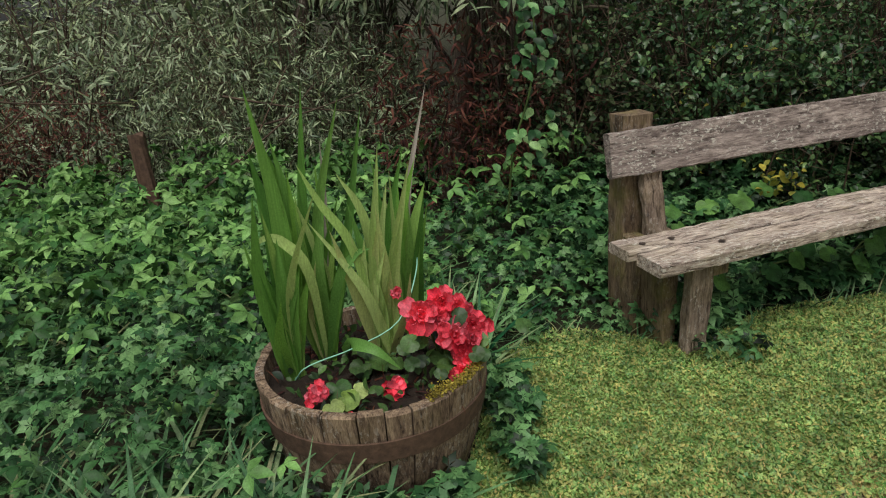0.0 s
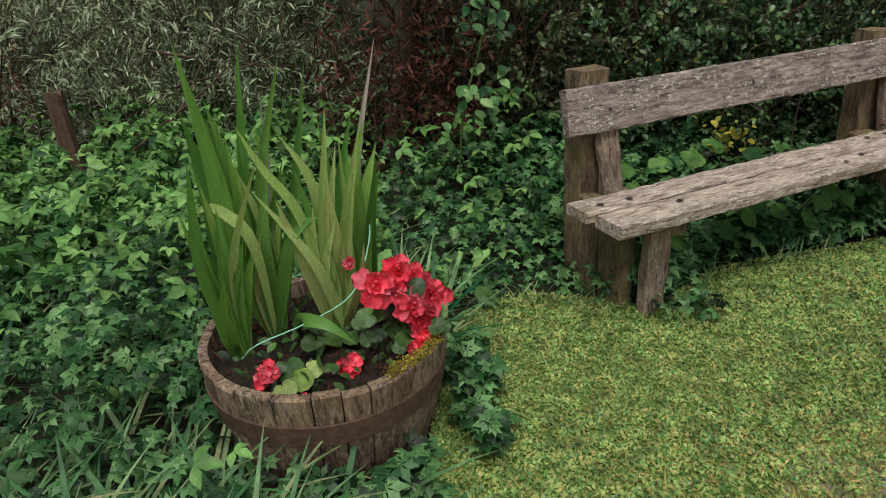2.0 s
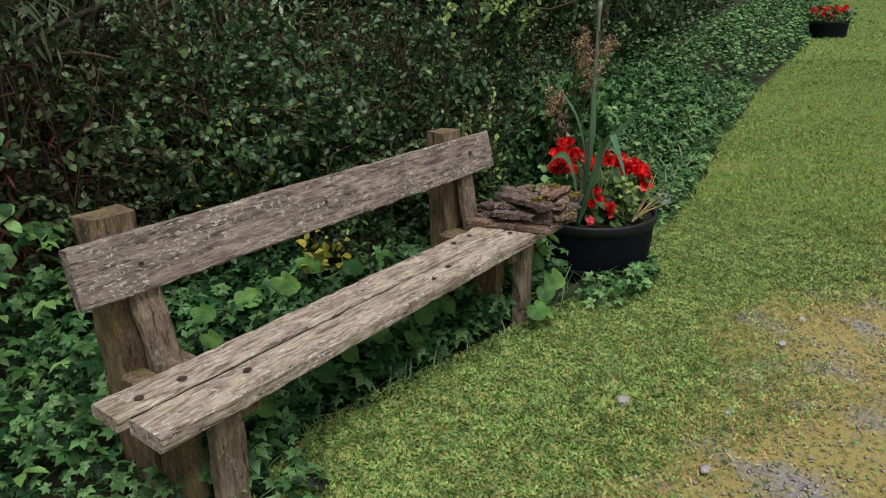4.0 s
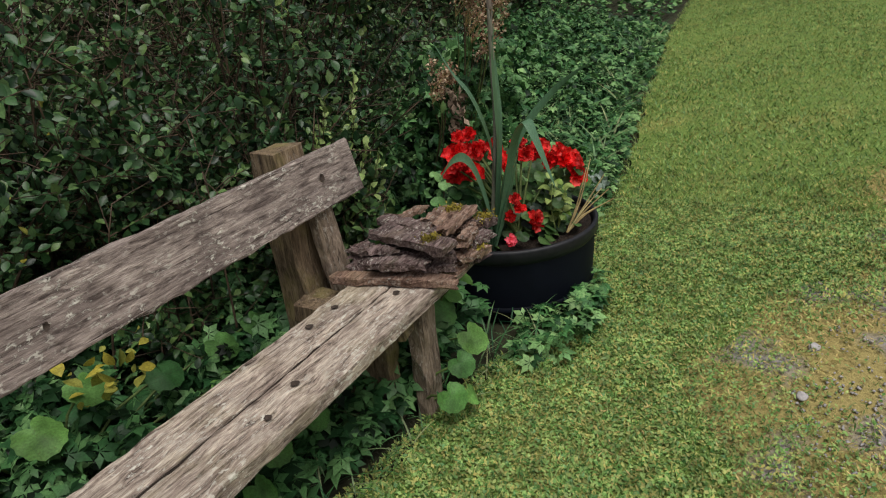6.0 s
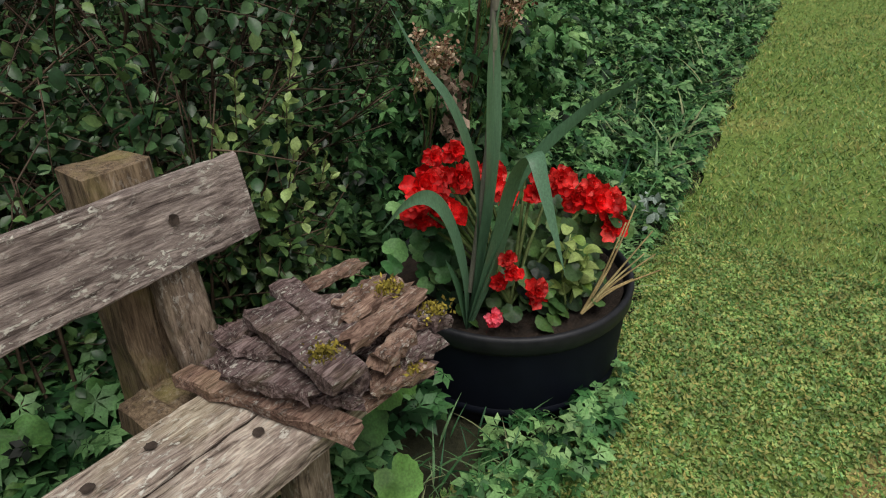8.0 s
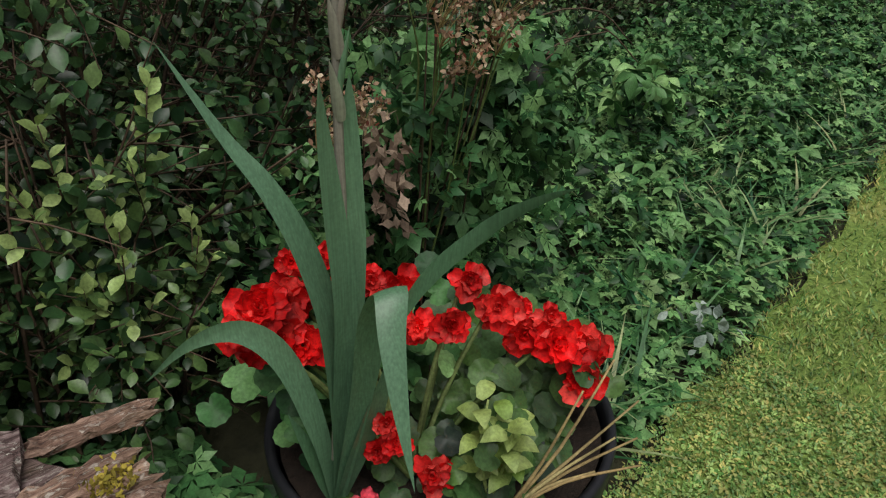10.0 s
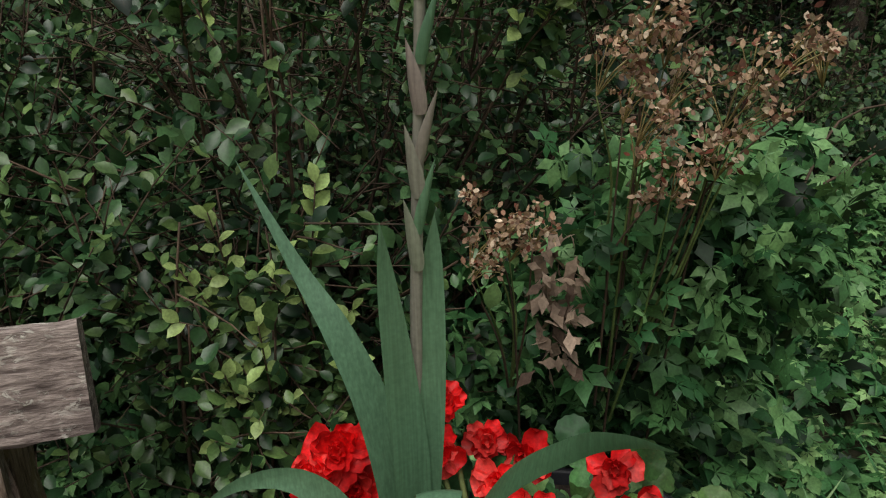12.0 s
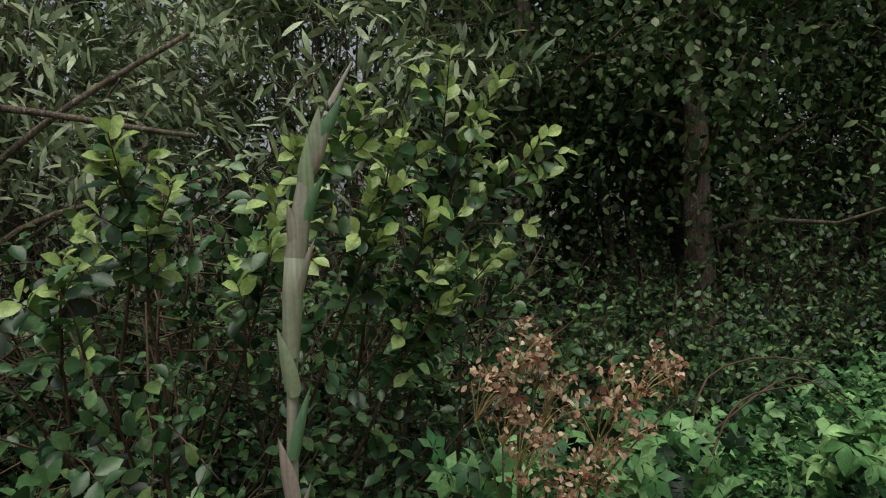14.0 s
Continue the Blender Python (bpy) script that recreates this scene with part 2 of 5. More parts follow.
M_STAVE = wood_material("barrel_oak", (0.3, 0.225, 0.155), (0.17, 0.12, 0.085), (0.05, 0.034, 0.026), 2, 0.35, 0.1)
M_BARK = wood_material("broken_bark", (0.21, 0.16, 0.16), (0.085, 0.056, 0.055), (0.022, 0.014, 0.014), 0, 0.75, 0.1, 1.6)
M_BARKB = wood_material("split_bark_inner", (0.31, 0.215, 0.17), (0.16, 0.098, 0.075), (0.045, 0.026, 0.022), 0, 0.5, 0.1, 1.4)
M_STEM = wood_material("grey_brown_bark", (0.14, 0.115, 0.09), (0.08, 0.063, 0.05), (0.025, 0.02, 0.016), 2, 0.3, 0.2)
M_RUST = mottled("rust_brown", [(0.3, (0.05, 0.03, 0.022)), (0.7, (0.15, 0.09, 0.06))], 40, 0.85)
M_SOIL = mottled("dark_soil", [(0.3, (0.012, 0.009, 0.007)), (0.7, (0.042, 0.028, 0.02))], 45, 0.95, 1.0, 0.02)
M_EARTH = mottled("bed_earth", [(0.3, (0.012, 0.014, 0.007)), (0.7, (0.05, 0.05, 0.025))], 14, 0.95, 1.0, 0.02)
M_LAWN = mottled("mown_turf", [(0.3, (0.07, 0.115, 0.025)), (0.7, (0.2, 0.29, 0.06))], 60, 0.9, 0.8, 0.01, 8, (1.6, (0.27, 0.26, 0.075), 0.54, 0.78))
M_GRAVEL = mottled("gravel_path", [(0.3, (0.16, 0.145, 0.145)), (0.5, (0.29, 0.265, 0.265)), (0.7, (0.43, 0.4, 0.395))], 85, 0.9, 1.0, 0.01, 8, (3.4, (0.36, 0.29, 0.11), 0.36, 0.5))
M_STONE = mottled("pebble", [(0.3, (0.24, 0.225, 0.225)), (0.7, (0.46, 0.43, 0.43))], 30, 0.8)
M_MOSS = leaf_material("yellow_moss", [(0.2, 0.17, 0.03), (0.34, 0.27, 0.05), (0.13, 0.11, 0.025)], 0.9, 0.1, 0, 0.1)
M_PLASTIC = mottled("black_plastic", [(0.3, (0.003, 0.004, 0.008)), (0.75, (0.006, 0.008, 0.015))], 8, 0.62, 0.1, 0.002, 4)
M_PLASTIC.node_tree.nodes["Principled BSDF"].inputs["Specular IOR Level"].default_value = 0.12
M_RIM = mottled("dusty_black_rim", [(0.3, (0.006, 0.007, 0.01)), (0.75, (0.022, 0.022, 0.026))], 25, 0.5, 0.2, 0.002, 6)
M_GLAD = leaf_material("gladiolus_blue_green", [(0.075, 0.16, 0.085), (0.1, 0.2, 0.115), (0.085, 0.175, 0.1)], 0.36, 0.15, gloss=0.4, stripes=22.0)
M_GLAD2 = leaf_material("gladiolus_yellow_green", [(0.1, 0.23, 0.045), (0.17, 0.34, 0.06), (0.13, 0.28, 0.06), (0.26, 0.43, 0.1)], 0.42, 0.3, stripes=22.0)
M_GLADY = leaf_material("gladiolus_fading", [(0.28, 0.46, 0.11), (0.42, 0.54, 0.2), (0.34, 0.5, 0.15), (0.5, 0.52, 0.22)], 0.5, 0.3, 0.0, spread=1.0, stripes=22.0)
M_GLADD = leaf_material("gladiolus_dry", [(0.42, 0.37, 0.33), (0.34, 0.28, 0.25)], 0.7, 0.15, 0.0, spread=1.0, stripes=22.0)
M_SPIKE = leaf_material("flower_spike", [(0.17, 0.23, 0.135), (0.2, 0.2, 0.16), (0.23, 0.19, 0.17)], 0.5, 0.1, spread=1.0, stripes=22.0)
M_RED = leaf_material("scarlet_petal", [(0.84, 0.025, 0.025), (0.74, 0.015, 0.015), (0.9, 0.07, 0.06)], 0.5, 0.3, 0, 0.25)
M_PINK = leaf_material("coral_petal", [(0.88, 0.11, 0.16), (0.82, 0.06, 0.1), (0.92, 0.19, 0.26)], 0.5, 0.3, 0, 0.25)
# Lime young growth, with the light on the shoot tips put into its colour.
M_SHOOT = leaf_material("sallow_lit_young_leaf", [(0.24, 0.35, 0.1), (0.38, 0.5, 0.18), (0.3, 0.42, 0.14)], 0.4, 0.3, 0, 0.35, 1.0)
M_BEGL = leaf_material("begonia_leaf", [(0.04, 0.09, 0.03), (0.075, 0.15, 0.04), (0.03, 0.055, 0.03)], 0.4, 0.2, 0.3)
M_LIME = leaf_material("lime_leaf", [(0.24, 0.33, 0.08), (0.33, 0.42, 0.14), (0.19, 0.3, 0.06)], 0.5, 0.3)
M_SALLOW = leaf_material("sallow_leaf", [(0.014, 0.038, 0.014), (0.03, 0.078, 0.027), (0.05, 0.112, 0.04), (0.072, 0.148, 0.056), (0.105, 0.175, 0.055)], 0.36, 0.12, 0.15, 0.34, 1.3)
M_SALLOWL = leaf_material("sallow_light_leaf", [(0.014, 0.038, 0.013), (0.032, 0.074, 0.024), (0.062, 0.122, 0.038), (0.115, 0.19, 0.058)], 0.36, 0.15, 0.1, 0.34, 1.2)
M_DARKBUSH = leaf_material("dark_bush_leaf", [(0.018, 0.042, 0.018), (0.035, 0.08, 0.03), (0.065, 0.125, 0.045), (0.1, 0.17, 0.06)], 0.42, 0.08, 0.2, 0.3)
M_WILLOW = leaf_material("willow_leaf", [(0.1, 0.15, 0.075), (0.19, 0.25, 0.135), (0.3, 0.37, 0.22), (0.2, 0.25, 0.11)], 0.45, 0.1, 0, 0.4)
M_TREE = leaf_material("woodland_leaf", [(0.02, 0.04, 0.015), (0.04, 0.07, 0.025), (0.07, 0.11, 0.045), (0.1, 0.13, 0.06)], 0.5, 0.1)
M_ELDER = leaf_material("ground_elder_leaf", [(0.016, 0.052, 0.019), (0.038, 0.108, 0.037), (0.074, 0.175, 0.06), (0.128, 0.25, 0.093)], 0.45, 0.1, 0, 0.22)
M_BEDLEAF = leaf_material("bed_leaf_light", [(0.042, 0.11, 0.03), (0.085, 0.195, 0.05), (0.135, 0.28, 0.075), (0.18, 0.33, 0.1)], 0.5, 0.1)
M_VERGE = leaf_material("verge_leaf", [(0.025, 0.08, 0.028), (0.062, 0.16, 0.05), (0.12, 0.25, 0.085), (0.19, 0.33, 0.12)], 0.5, 0.1)
M_GRASS = leaf_material("long_grass", [(0.04, 0.1, 0.04), (0.075, 0.165, 0.06), (0.125, 0.22, 0.095), (0.22, 0.25, 0.12)], 0.5, 0.1)
M_TURF = leaf_material("turf_blade", [(0.115, 0.21, 0.055), (0.18, 0.295, 0.08), (0.26, 0.375, 0.115), (0.32, 0.33, 0.1), (0.165, 0.295, 0.105)], 0.6, 0.12, 0, 0.25, 1.7)
M_COLT = leaf_material("coltsfoot_leaf", [(0.08, 0.2, 0.045), (0.13, 0.28, 0.065), (0.055, 0.15, 0.04)], 0.5, 0.25, 0.3)
M_YELLOW = leaf_material("yellowing_leaf", [(0.5, 0.42, 0.06), (0.4, 0.38, 0.08), (0.25, 0.28, 0.06)], 0.5, 0.25, 0.3, spread=1.1)
M_RUSTLEAF = leaf_material("dead_red_leaf", [(0.045, 0.016, 0.013), (0.08, 0.026, 0.019), (0.125, 0.046, 0.028)], 0.7, 0.15)
M_DRYTURF = leaf_material("dry_turf_blade", [(0.42, 0.33, 0.12), (0.52, 0.41, 0.17), (0.34, 0.31, 0.1), (0.25, 0.3, 0.09)], 0.7, 0.1)
M_DRYFLOWER = leaf_material("dry_flower", [(0.3, 0.18, 0.12), (0.46, 0.33, 0.22), (0.2, 0.105, 0.07), (0.62, 0.5, 0.36)], 0.8, 0.15)
M_WITHERED = leaf_material("withered_leaf", [(0.2, 0.145, 0.105), (0.29, 0.215, 0.16), (0.12, 0.082, 0.06)], 0.8, 0.15)
M_DRYSTEM = leaf_material("dry_stem", [(0.34, 0.28, 0.13), (0.3, 0.22, 0.1)], 0.7, 0.05)
M_GREENSTEM = leaf_material("green_stem", [(0.09, 0.14, 0.04), (0.13, 0.17, 0.06)], 0.6, 0.05)
M_TWIG = leaf_material("brown_twig", [(0.055, 0.038, 0.026), (0.09, 0.06, 0.04)], 0.7, 0.0)
M_STRING = mottled("green_string", [(0.3, (0.2, 0.5, 0.35)), (0.7, (0.3, 0.62, 0.45))], 30, 0.6, 0.1)
M_SILVER = leaf_material("silver_leaf", [(0.3, 0.38, 0.33), (0.42, 0.5, 0.45)], 0.6, 0.2)
M_HOLE = mottled("hole_shade_brown", [(0.3, (0.02, 0.014, 0.011)), (0.7, (0.07, 0.05, 0.04))], 60, 0.9)
M_WALL = mottled("pale_far_wall", [(0.3, (0.5, 0.46, 0.47)), (0.7, (0.62, 0.58, 0.58))], 4, 0.9)

OVAL = leaf_shape([0, 0.2, 0.31, 0.26, 0], 0.18, 0.18)
NARROW = leaf_shape([0, 0.085, 0.07, 0], 0.15, 0.3, True)
PLAIN = leaf_shape([0, 0.26, 0.27, 0], 0.1, 0.15, True)
TOOTHED = leaf_shape([0, 0.16, 0.28, 0.18, 0], 0.2, 0.3)
LOBED = leaf_shape([0, 0.08, 0.27, 0.13, 0], 0.12, 0.3, True)
TRIPLE = compound(TOOTHED, (-70, 0, 70), (0.85, 1.0, 0.85))
FIVE = compound(LOBED, (-110, -55, 0, 55, 110), (0.7, 0.9, 1.0, 0.9, 0.7))
BLADE = leaf_shape([0, 0.03, 0.028, 0.022, 0.012, 0], 0, 0.55, True)
SPRIG = leaf_shape([0, 0.3, 0], 0, 0.1, True)
SHORT = leaf_shape([0, 0.1, 0], 0, 0.1, True)


# ---- ground ----
EDGE_X = [-9, -3, -1.45, -1.0, -0.68, -0.5, -0.19, 0.0, 0.22, 0.67, 1.38, 2.1, 2.6, 2.95, 3.5, 4.0, 4.6, 5.4, 6.1, 7.1, 8.6, 13.2, 19, 40]
EDGE_Y = [-2.6, -1.6, -0.75, -0.42, 0.1, 0.4, 0.45, 0.34, 0.05, 0.2, 0.1, 0.0, -0.18, -0.12, 0.02, 0.05, 0.15, 0.28, 0.4, 0.52, 0.75, 1.15, 1.9, 5]


def edge(x):
    """Where the mown lawn ends and the planting begins."""
    return np.interp(x, EDGE_X, EDGE_Y)


def sheet(name, xs, ys, height, mat, label, category):
    X, Y = np.meshgrid(xs, ys, indexing="ij")
    Zs = height(X, Y)
    V = np.stack([X, Y, Zs], -1).reshape(-1, 3)
    n, m = len(xs), len(ys)
    i, j = np.meshgrid(np.arange(n - 1), np.arange(m - 1), indexing="ij")
    a = (i * m + j).ravel()
    loops = np.stack([a, a + m, a + m + 1, a + 1], -1).ravel()
    k = len(a)
    me = quick_mesh(name, V, loops, np.arange(k) * 4, np.full(k, 4), mat, True)
    return tagged(new(name, me), label, category, "", "structure")


def climb(X):
    """The ground rises gently beyond the tub."""
    return 0.05 * np.clip(np.asarray(X) - 4.0, 0, 30)


def bumps(X, Y):
    return climb(X) + 0.012 * np.sin(X * 2.1 + 0.7) * np.cos(Y * 1.7) + 0.006 * np.sin(X * 7.3 + Y * 5.1)


far = np.array([15, 22, 35, 60, 120, 300, 900.0])
xs = np.concatenate([-far[::-1], np.arange(-12, 12.1, 0.25), far])
sheet("ground", xs, xs, lambda X, Y: -0.03 + 0.5 * climb(X) + bumps(X, Y) * 0.5, M_EARTH, "dark damp earth under the planting", "ground")


def strip(name, xs, low, high, n, lift, mat, label, category):
    """A band of ground between two edges that follow the walk."""
    V, F = [], []
    for x in xs:
        a, b = low(x), high(x)
        for k in range(n + 1):
            y = a + (b - a) * k / n
            V.append((x, y, lift + float(bumps(x, y))))
    m = n + 1
    for i in range(len(xs) - 1):
        for k in range(n):
            a = i * m + k
            F.append((a, a + m, a + m + 1, a + 1))
    ob = part(name, (V, F), mat, smooth=True)
    return tagged(ob, label, category, "", "structure")


def verge(x):
    """Where the lawn gives way to the gravel."""
    return -0.75 - 0.28 * np.clip(x - 2.4, 0, 7) + 0.1 * np.sin(x * 3.1) + 0.06 * np.sin(x * 9)


lx = np.concatenate([np.arange(-9, 12, 0.15), np.arange(12, 40, 0.7)])
strip("lawn", lx, lambda x: float(verge(x)), lambda x: float(edge(x)) + 0.03 * math.sin(x * 11), 10, 0.0, M_LAWN, "short mown lawn with clover and yellowed patches", "lawn")
strip("gravel_path", lx, lambda x: -4.4, lambda x: float(verge(x)) + 0.01, 14, -0.006, M_GRAVEL, "worn gravel path thinly grown over with grass", "path")
strip("lawn_far_side", lx, lambda x: -30.0, lambda x: -4.38, 10, 0.0, M_LAWN, "mown grass on the far side of the path", "lawn")


def flat_cloud(n, x0, x1, y0, y1, seed, keep):
    r = rng(seed)
    x, y = r.uniform(x0, x1, n), r.uniform(y0, y1, n)
    k = keep(x, y, r.random(n))
    return x[k], y[k], r


# ---- turf ----
def turf(name, n, x0, x1, y0, size, seed, shape, stand):
    x, y, r = flat_cloud(n, x0, x1, y0, 1.3 if x1 < 13 else 5.5, seed, lambda x, y, u: (y < edge(x) + 0.04) & (u < np.clip((y + 1.2 + 0.28 * np.clip(x - 2.4, 0, 7) + 0.15 * np.sin(x * 4.1)) / 0.6, 0.06, 1)))
    m = len(x)
    patch = 0.6 + 0.5 * np.sin(x * 2.3 + 1.3 * np.sin(y * 3.1)) * np.cos(y * 2.9 + x)
    z = bumps(x, y) + 0.001
    a = r.uniform(0, 2 * np.pi, m)
    D = np.stack([np.cos(a), np.sin(a), stand * r.uniform(0.4, 1.4, m)], -1)
    N = np.stack([r.normal(0, 0.5, m), r.normal(0, 0.5, m), np.ones(m)], -1)
    S = size * r.uniform(0.55, 1.25, m) * (0.8 + 0.35 * patch)
    ob = cloud(name, shape, np.stack([x, y, z + 0.006 * (stand < 0.6)], -1), D, N, S, M_TURF)
    tagged(ob, "short clover and grass leaves of the lawn", "grass")


turf("lawn_clover", 300000, -1.5, 3.9, -1.9, 0.016, 11, SPRIG, 0.5)
turf("lawn_grass", 170000, -1.5, 4.4, -1.9, 0.024, 12, SHORT, 1.6)
turf("lawn_grass_further", 150000, 3.8, 12, -3.2, 0.032, 13, SHORT, 1.2)
turf("lawn_grass_far", 100000, 11.5, 32, -3.2, 0.06, 15, SHORT, 1.0)


def dry_turf(n, seed):
    x, y, r = flat_cloud(n, -1.2, 5.5, -2.4, -0.35, seed, lambda x, y, u: u < np.clip(0.9 - np.abs(y + 1.05 + 0.28 * np.clip(x - 2.4, 0, 7) + 0.2 * np.sin(x * 2.7)) / 0.8, 0.04, 1) * (0.5 + 0.5 * np.sin(x * 5.3 + y * 7.1)))
    m = len(x)
    a = r.uniform(0, 2 * np.pi, m)
    D = np.stack([np.cos(a), np.sin(a), r.uniform(0.2, 0.9, m)], -1)
    N = np.stack([r.normal(0, 0.5, m), r.normal(0, 0.5, m), np.ones(m)], -1)
    ob = cloud("dry_grass", SHORT, np.stack([x, y, bumps(x, y) + 0.002], -1), D, N, 0.024 * r.uniform(0.6, 1.3, m), M_DRYTURF)
    tagged(ob, "yellowed worn grass beside the gravel path", "grass")


dry_turf(150000, 14)


# ---- bench ----
def timber(a, b, w, h, seed, up=(0, 0, 1), wear=0.003, chamfer=0.006, n=14, sag=0.0, taper=1.0, ragged=0.0):
    """A worn board from a to b, w wide and h thick, with softened edges."""
    r = rng(seed)
    a, b = Vector(a), Vector(b)
    d = (b - a)
    L = d.length
    d.normalize()
    x = d.cross(Vector(up)).normalized()
    y = x.cross(d)
    W, H, c = w / 2, h / 2, chamfer
    prof = [(-W + c, -H), (W - c, -H), (W, -H + c), (W, H - c), (W - c, H), (0.0, H), (-W + c, H), (-W, H - c), (-W, -H + c)]
    V, F = [], []
    k = len(prof)
    for i in range(n + 1):
        t = i / n
        s = 1 + (taper - 1) * t
        for j, (u, v) in enumerate(prof):
            p = a + d * (L * t) + x * (u * s) + y * (v * s)
            p -= Vector((0, 0, sag * 4 * t * (1 - t)))
            p += Vector(r.normal(0, wear, 3))
            if ragged and i in (0, n):
                p += d * float(r.uniform(-ragged, ragged))
            V.append(p)
    for i in range(n):
        for j in range(k):
            j2 = (j + 1) % k
            F.append((i * k + j, i * k + j2, (i + 1) * k + j2, (i + 1) * k + j))
    F.append(tuple(range(k))[::-1])
    F.append(tuple(n * k + j for j in range(k)))
    return V, F


def disc_hole(at, normal, r, seed):
    g = rng(seed)
    nrm = Vector(normal).normalized()
    x = nrm.orthogonal().normalized()
    y = nrm.cross(x)
    V = [Vector(at) + nrm * 0.001]
    for i in range(14):
        q = r * g.uniform(0.85, 1.15)
        V.append(Vector(at) + nrm * 0.0045 + (x * math.cos(i * math.tau / 14) + y * math.sin(i * math.tau / 14)) * q)
    return V, [(0, 1 + i, 1 + (i + 1) % 14) for i in range(14)]


bench = thing("garden_bench", (1.05, 0.25, 0.0), "weathered grey timber garden bench standing at the lawn edge", "bench")
LEAN = Vector((0, 0.24, 1))  # the back leans away from the seat
part("seat_plank", timber((-0.012, 0.072, 0.425), (2.125, 0.092, 0.4255), 0.144, 0.05, 1, n=60, wear=0.0016, chamfer=0.006, taper=0.97), M_SEAT, bench, "front seat plank with worn pale surface")
part("seat_plank", timber((-0.035, 0.229, 0.43), (2.115, 0.236, 0.43), 0.138, 0.042, 2, n=60, wear=0.0016, chamfer=0.006, taper=0.97), M_SEAT, bench)
# Soil-coloured strip that gives the open gap between the planks its shade.
part("debris_strip", timber((0.0, 0.152, 0.434), (2.1, 0.165, 0.434), 0.03, 0.014, 17, n=30, wear=0.0008, chamfer=0.003), M_SOIL, bench, "dark strip standing in for the shade between the seat planks")
part("backrest_board", timber((0.033, 0.4235, 0.7535), (2.072, 0.4235, 0.7545), 0.042, 0.178, 3, up=LEAN, n=60, wear=0.0016, chamfer=0.005), M_BENCH, bench, "grey backrest board flecked with lichen")
for x, s in ((0.0, 4), (1.645, 9)):
    part("back_post", timber((0.195 + x, 0.50, -0.05), (0.2 + x, 0.52, 0.89 if x == 0 else 0.875), 0.14, 0.115, s, up=(0, 1, 0), wear=0.003, chamfer=0.012, n=10), M_POST, bench, "brown square back post")
    part("back_batten", timber((0.245 + x, 0.375, 0.30), (0.232 + x, 0.425, 0.67), 0.092, 0.04, s + 1, up=(0, 1, 0), n=8), M_LEG, bench)
    part("leg_board", timber((0.15 + x, 0.385, -0.05), (0.16 + x, 0.385, 0.405), 0.07, 0.135, s + 2, up=(0, 1, 0), wear=0.004, n=8), M_POST, bench)
    part("leg_board", timber((0.16 + x, 0.24, -0.05), (0.165 + x, 0.24, 0.405), 0.065, 0.14, s + 12, up=(0, 1, 0), wear=0.004, n=8), M_POST, bench)
    part("front_leg", timber((0.215 + x, 0.09, -0.05), (0.222 + x, 0.085, 0.405), 0.095, 0.055, s + 3, up=(0, 1, 0), n=8), M_LEG, bench)
    part("bearer", timber((0.30 + x if x == 0 else 0.10 + x, -0.0 + 0.06, 0.372), (0.30 + x if x == 0 else 0.10 + x, 0.46, 0.372), 0.07, 0.066, s + 4, n=8), M_POST, bench)
FACE = (0, -1, 0.24)
# Holes are dark discs just proud of the boards; their shade is colour.
for p, n, rr in (((0.222, 0.3985, 0.749), FACE, 0.009), ((1.893, 0.4035, 0.77), FACE, 0.012), ((0.96, 0.4, 0.757), FACE, 0.008), ((0.324, 0.092, 0.4505), (0, 0, 1), 0.013),
                 ((0.182, 0.205, 0.4515), (0, 0, 1), 0.014), ((1.664, 0.246, 0.4515), (0, 0, 1), 0.011), ((1.8, 0.116, 0.4505), (0, 0, 1), 0.012),
                 ((1.545, 0.246, 0.4515), (0, 0, 1), 0.012), ((1.31, 0.1, 0.4505), (0, 0, 1), 0.012), ((1.18, 0.07, 0.4505), (0, 0, 1), 0.01), ((0.054, 0.21, 0.4515), (0, 0, 1), 0.014)):
    part("bolt_hole", disc_hole(p, n, rr, int(p[0] * 100)), M_HOLE, bench, "dark disc coloured like the shaded inside of a bolt hole")

# ---- stack of bark and broken wood on the bench ----
r = rng(5)
# from, to, width, thickness
LOWER = [((1.672, 0.37, 0.462), (1.785, -0.012, 0.463), 0.055, 0.024), ((1.80, 0.34, 0.462), (1.87, 0.02, 0.462), 0.06, 0.022), ((1.89, 0.33, 0.463), (1.98, 0.0, 0.464), 0.075, 0.026),
         ((1.73, 0.345, 0.487), (1.76, 0.29, 0.487), 0.06, 0.026), ((1.79, 0.12, 0.486), (1.84, 0.02, 0.486), 0.05, 0.024), ((1.88, 0.32, 0.49), (1.98, 0.03, 0.49), 0.08, 0.028), ((1.86, 0.03, 0.492), (1.985, 0.0, 0.492), 0.06, 0.024)]
MIDDLE = [((1.745, 0.345, 0.515), (1.815, 0.33, 0.518), 0.065, 0.024), ((1.72, 0.25, 0.512), (1.79, 0.08, 0.51), 0.07, 0.026), ((1.80, 0.24, 0.514), (1.85, 0.03, 0.512), 0.055, 0.028), ((1.9, 0.26, 0.518), (2.03, 0.06, 0.518), 0.08, 0.026), ((1.93, 0.03, 0.52), (2.035, 0.015, 0.52), 0.06, 0.026),
          ((1.75, 0.27, 0.538), (1.79, 0.2, 0.538), 0.05, 0.02), ((1.87, 0.012, 0.545), (1.98, 0.035, 0.545), 0.045, 0.026), ((1.9, 0.3, 0.546), (2.03, 0.1, 0.545), 0.07, 0.024), ((2.0, 0.1, 0.552), (2.07, 0.012, 0.55), 0.055, 0.028), ((1.96, 0.09, 0.55), (2.03, 0.045, 0.553), 0.04, 0.022)]
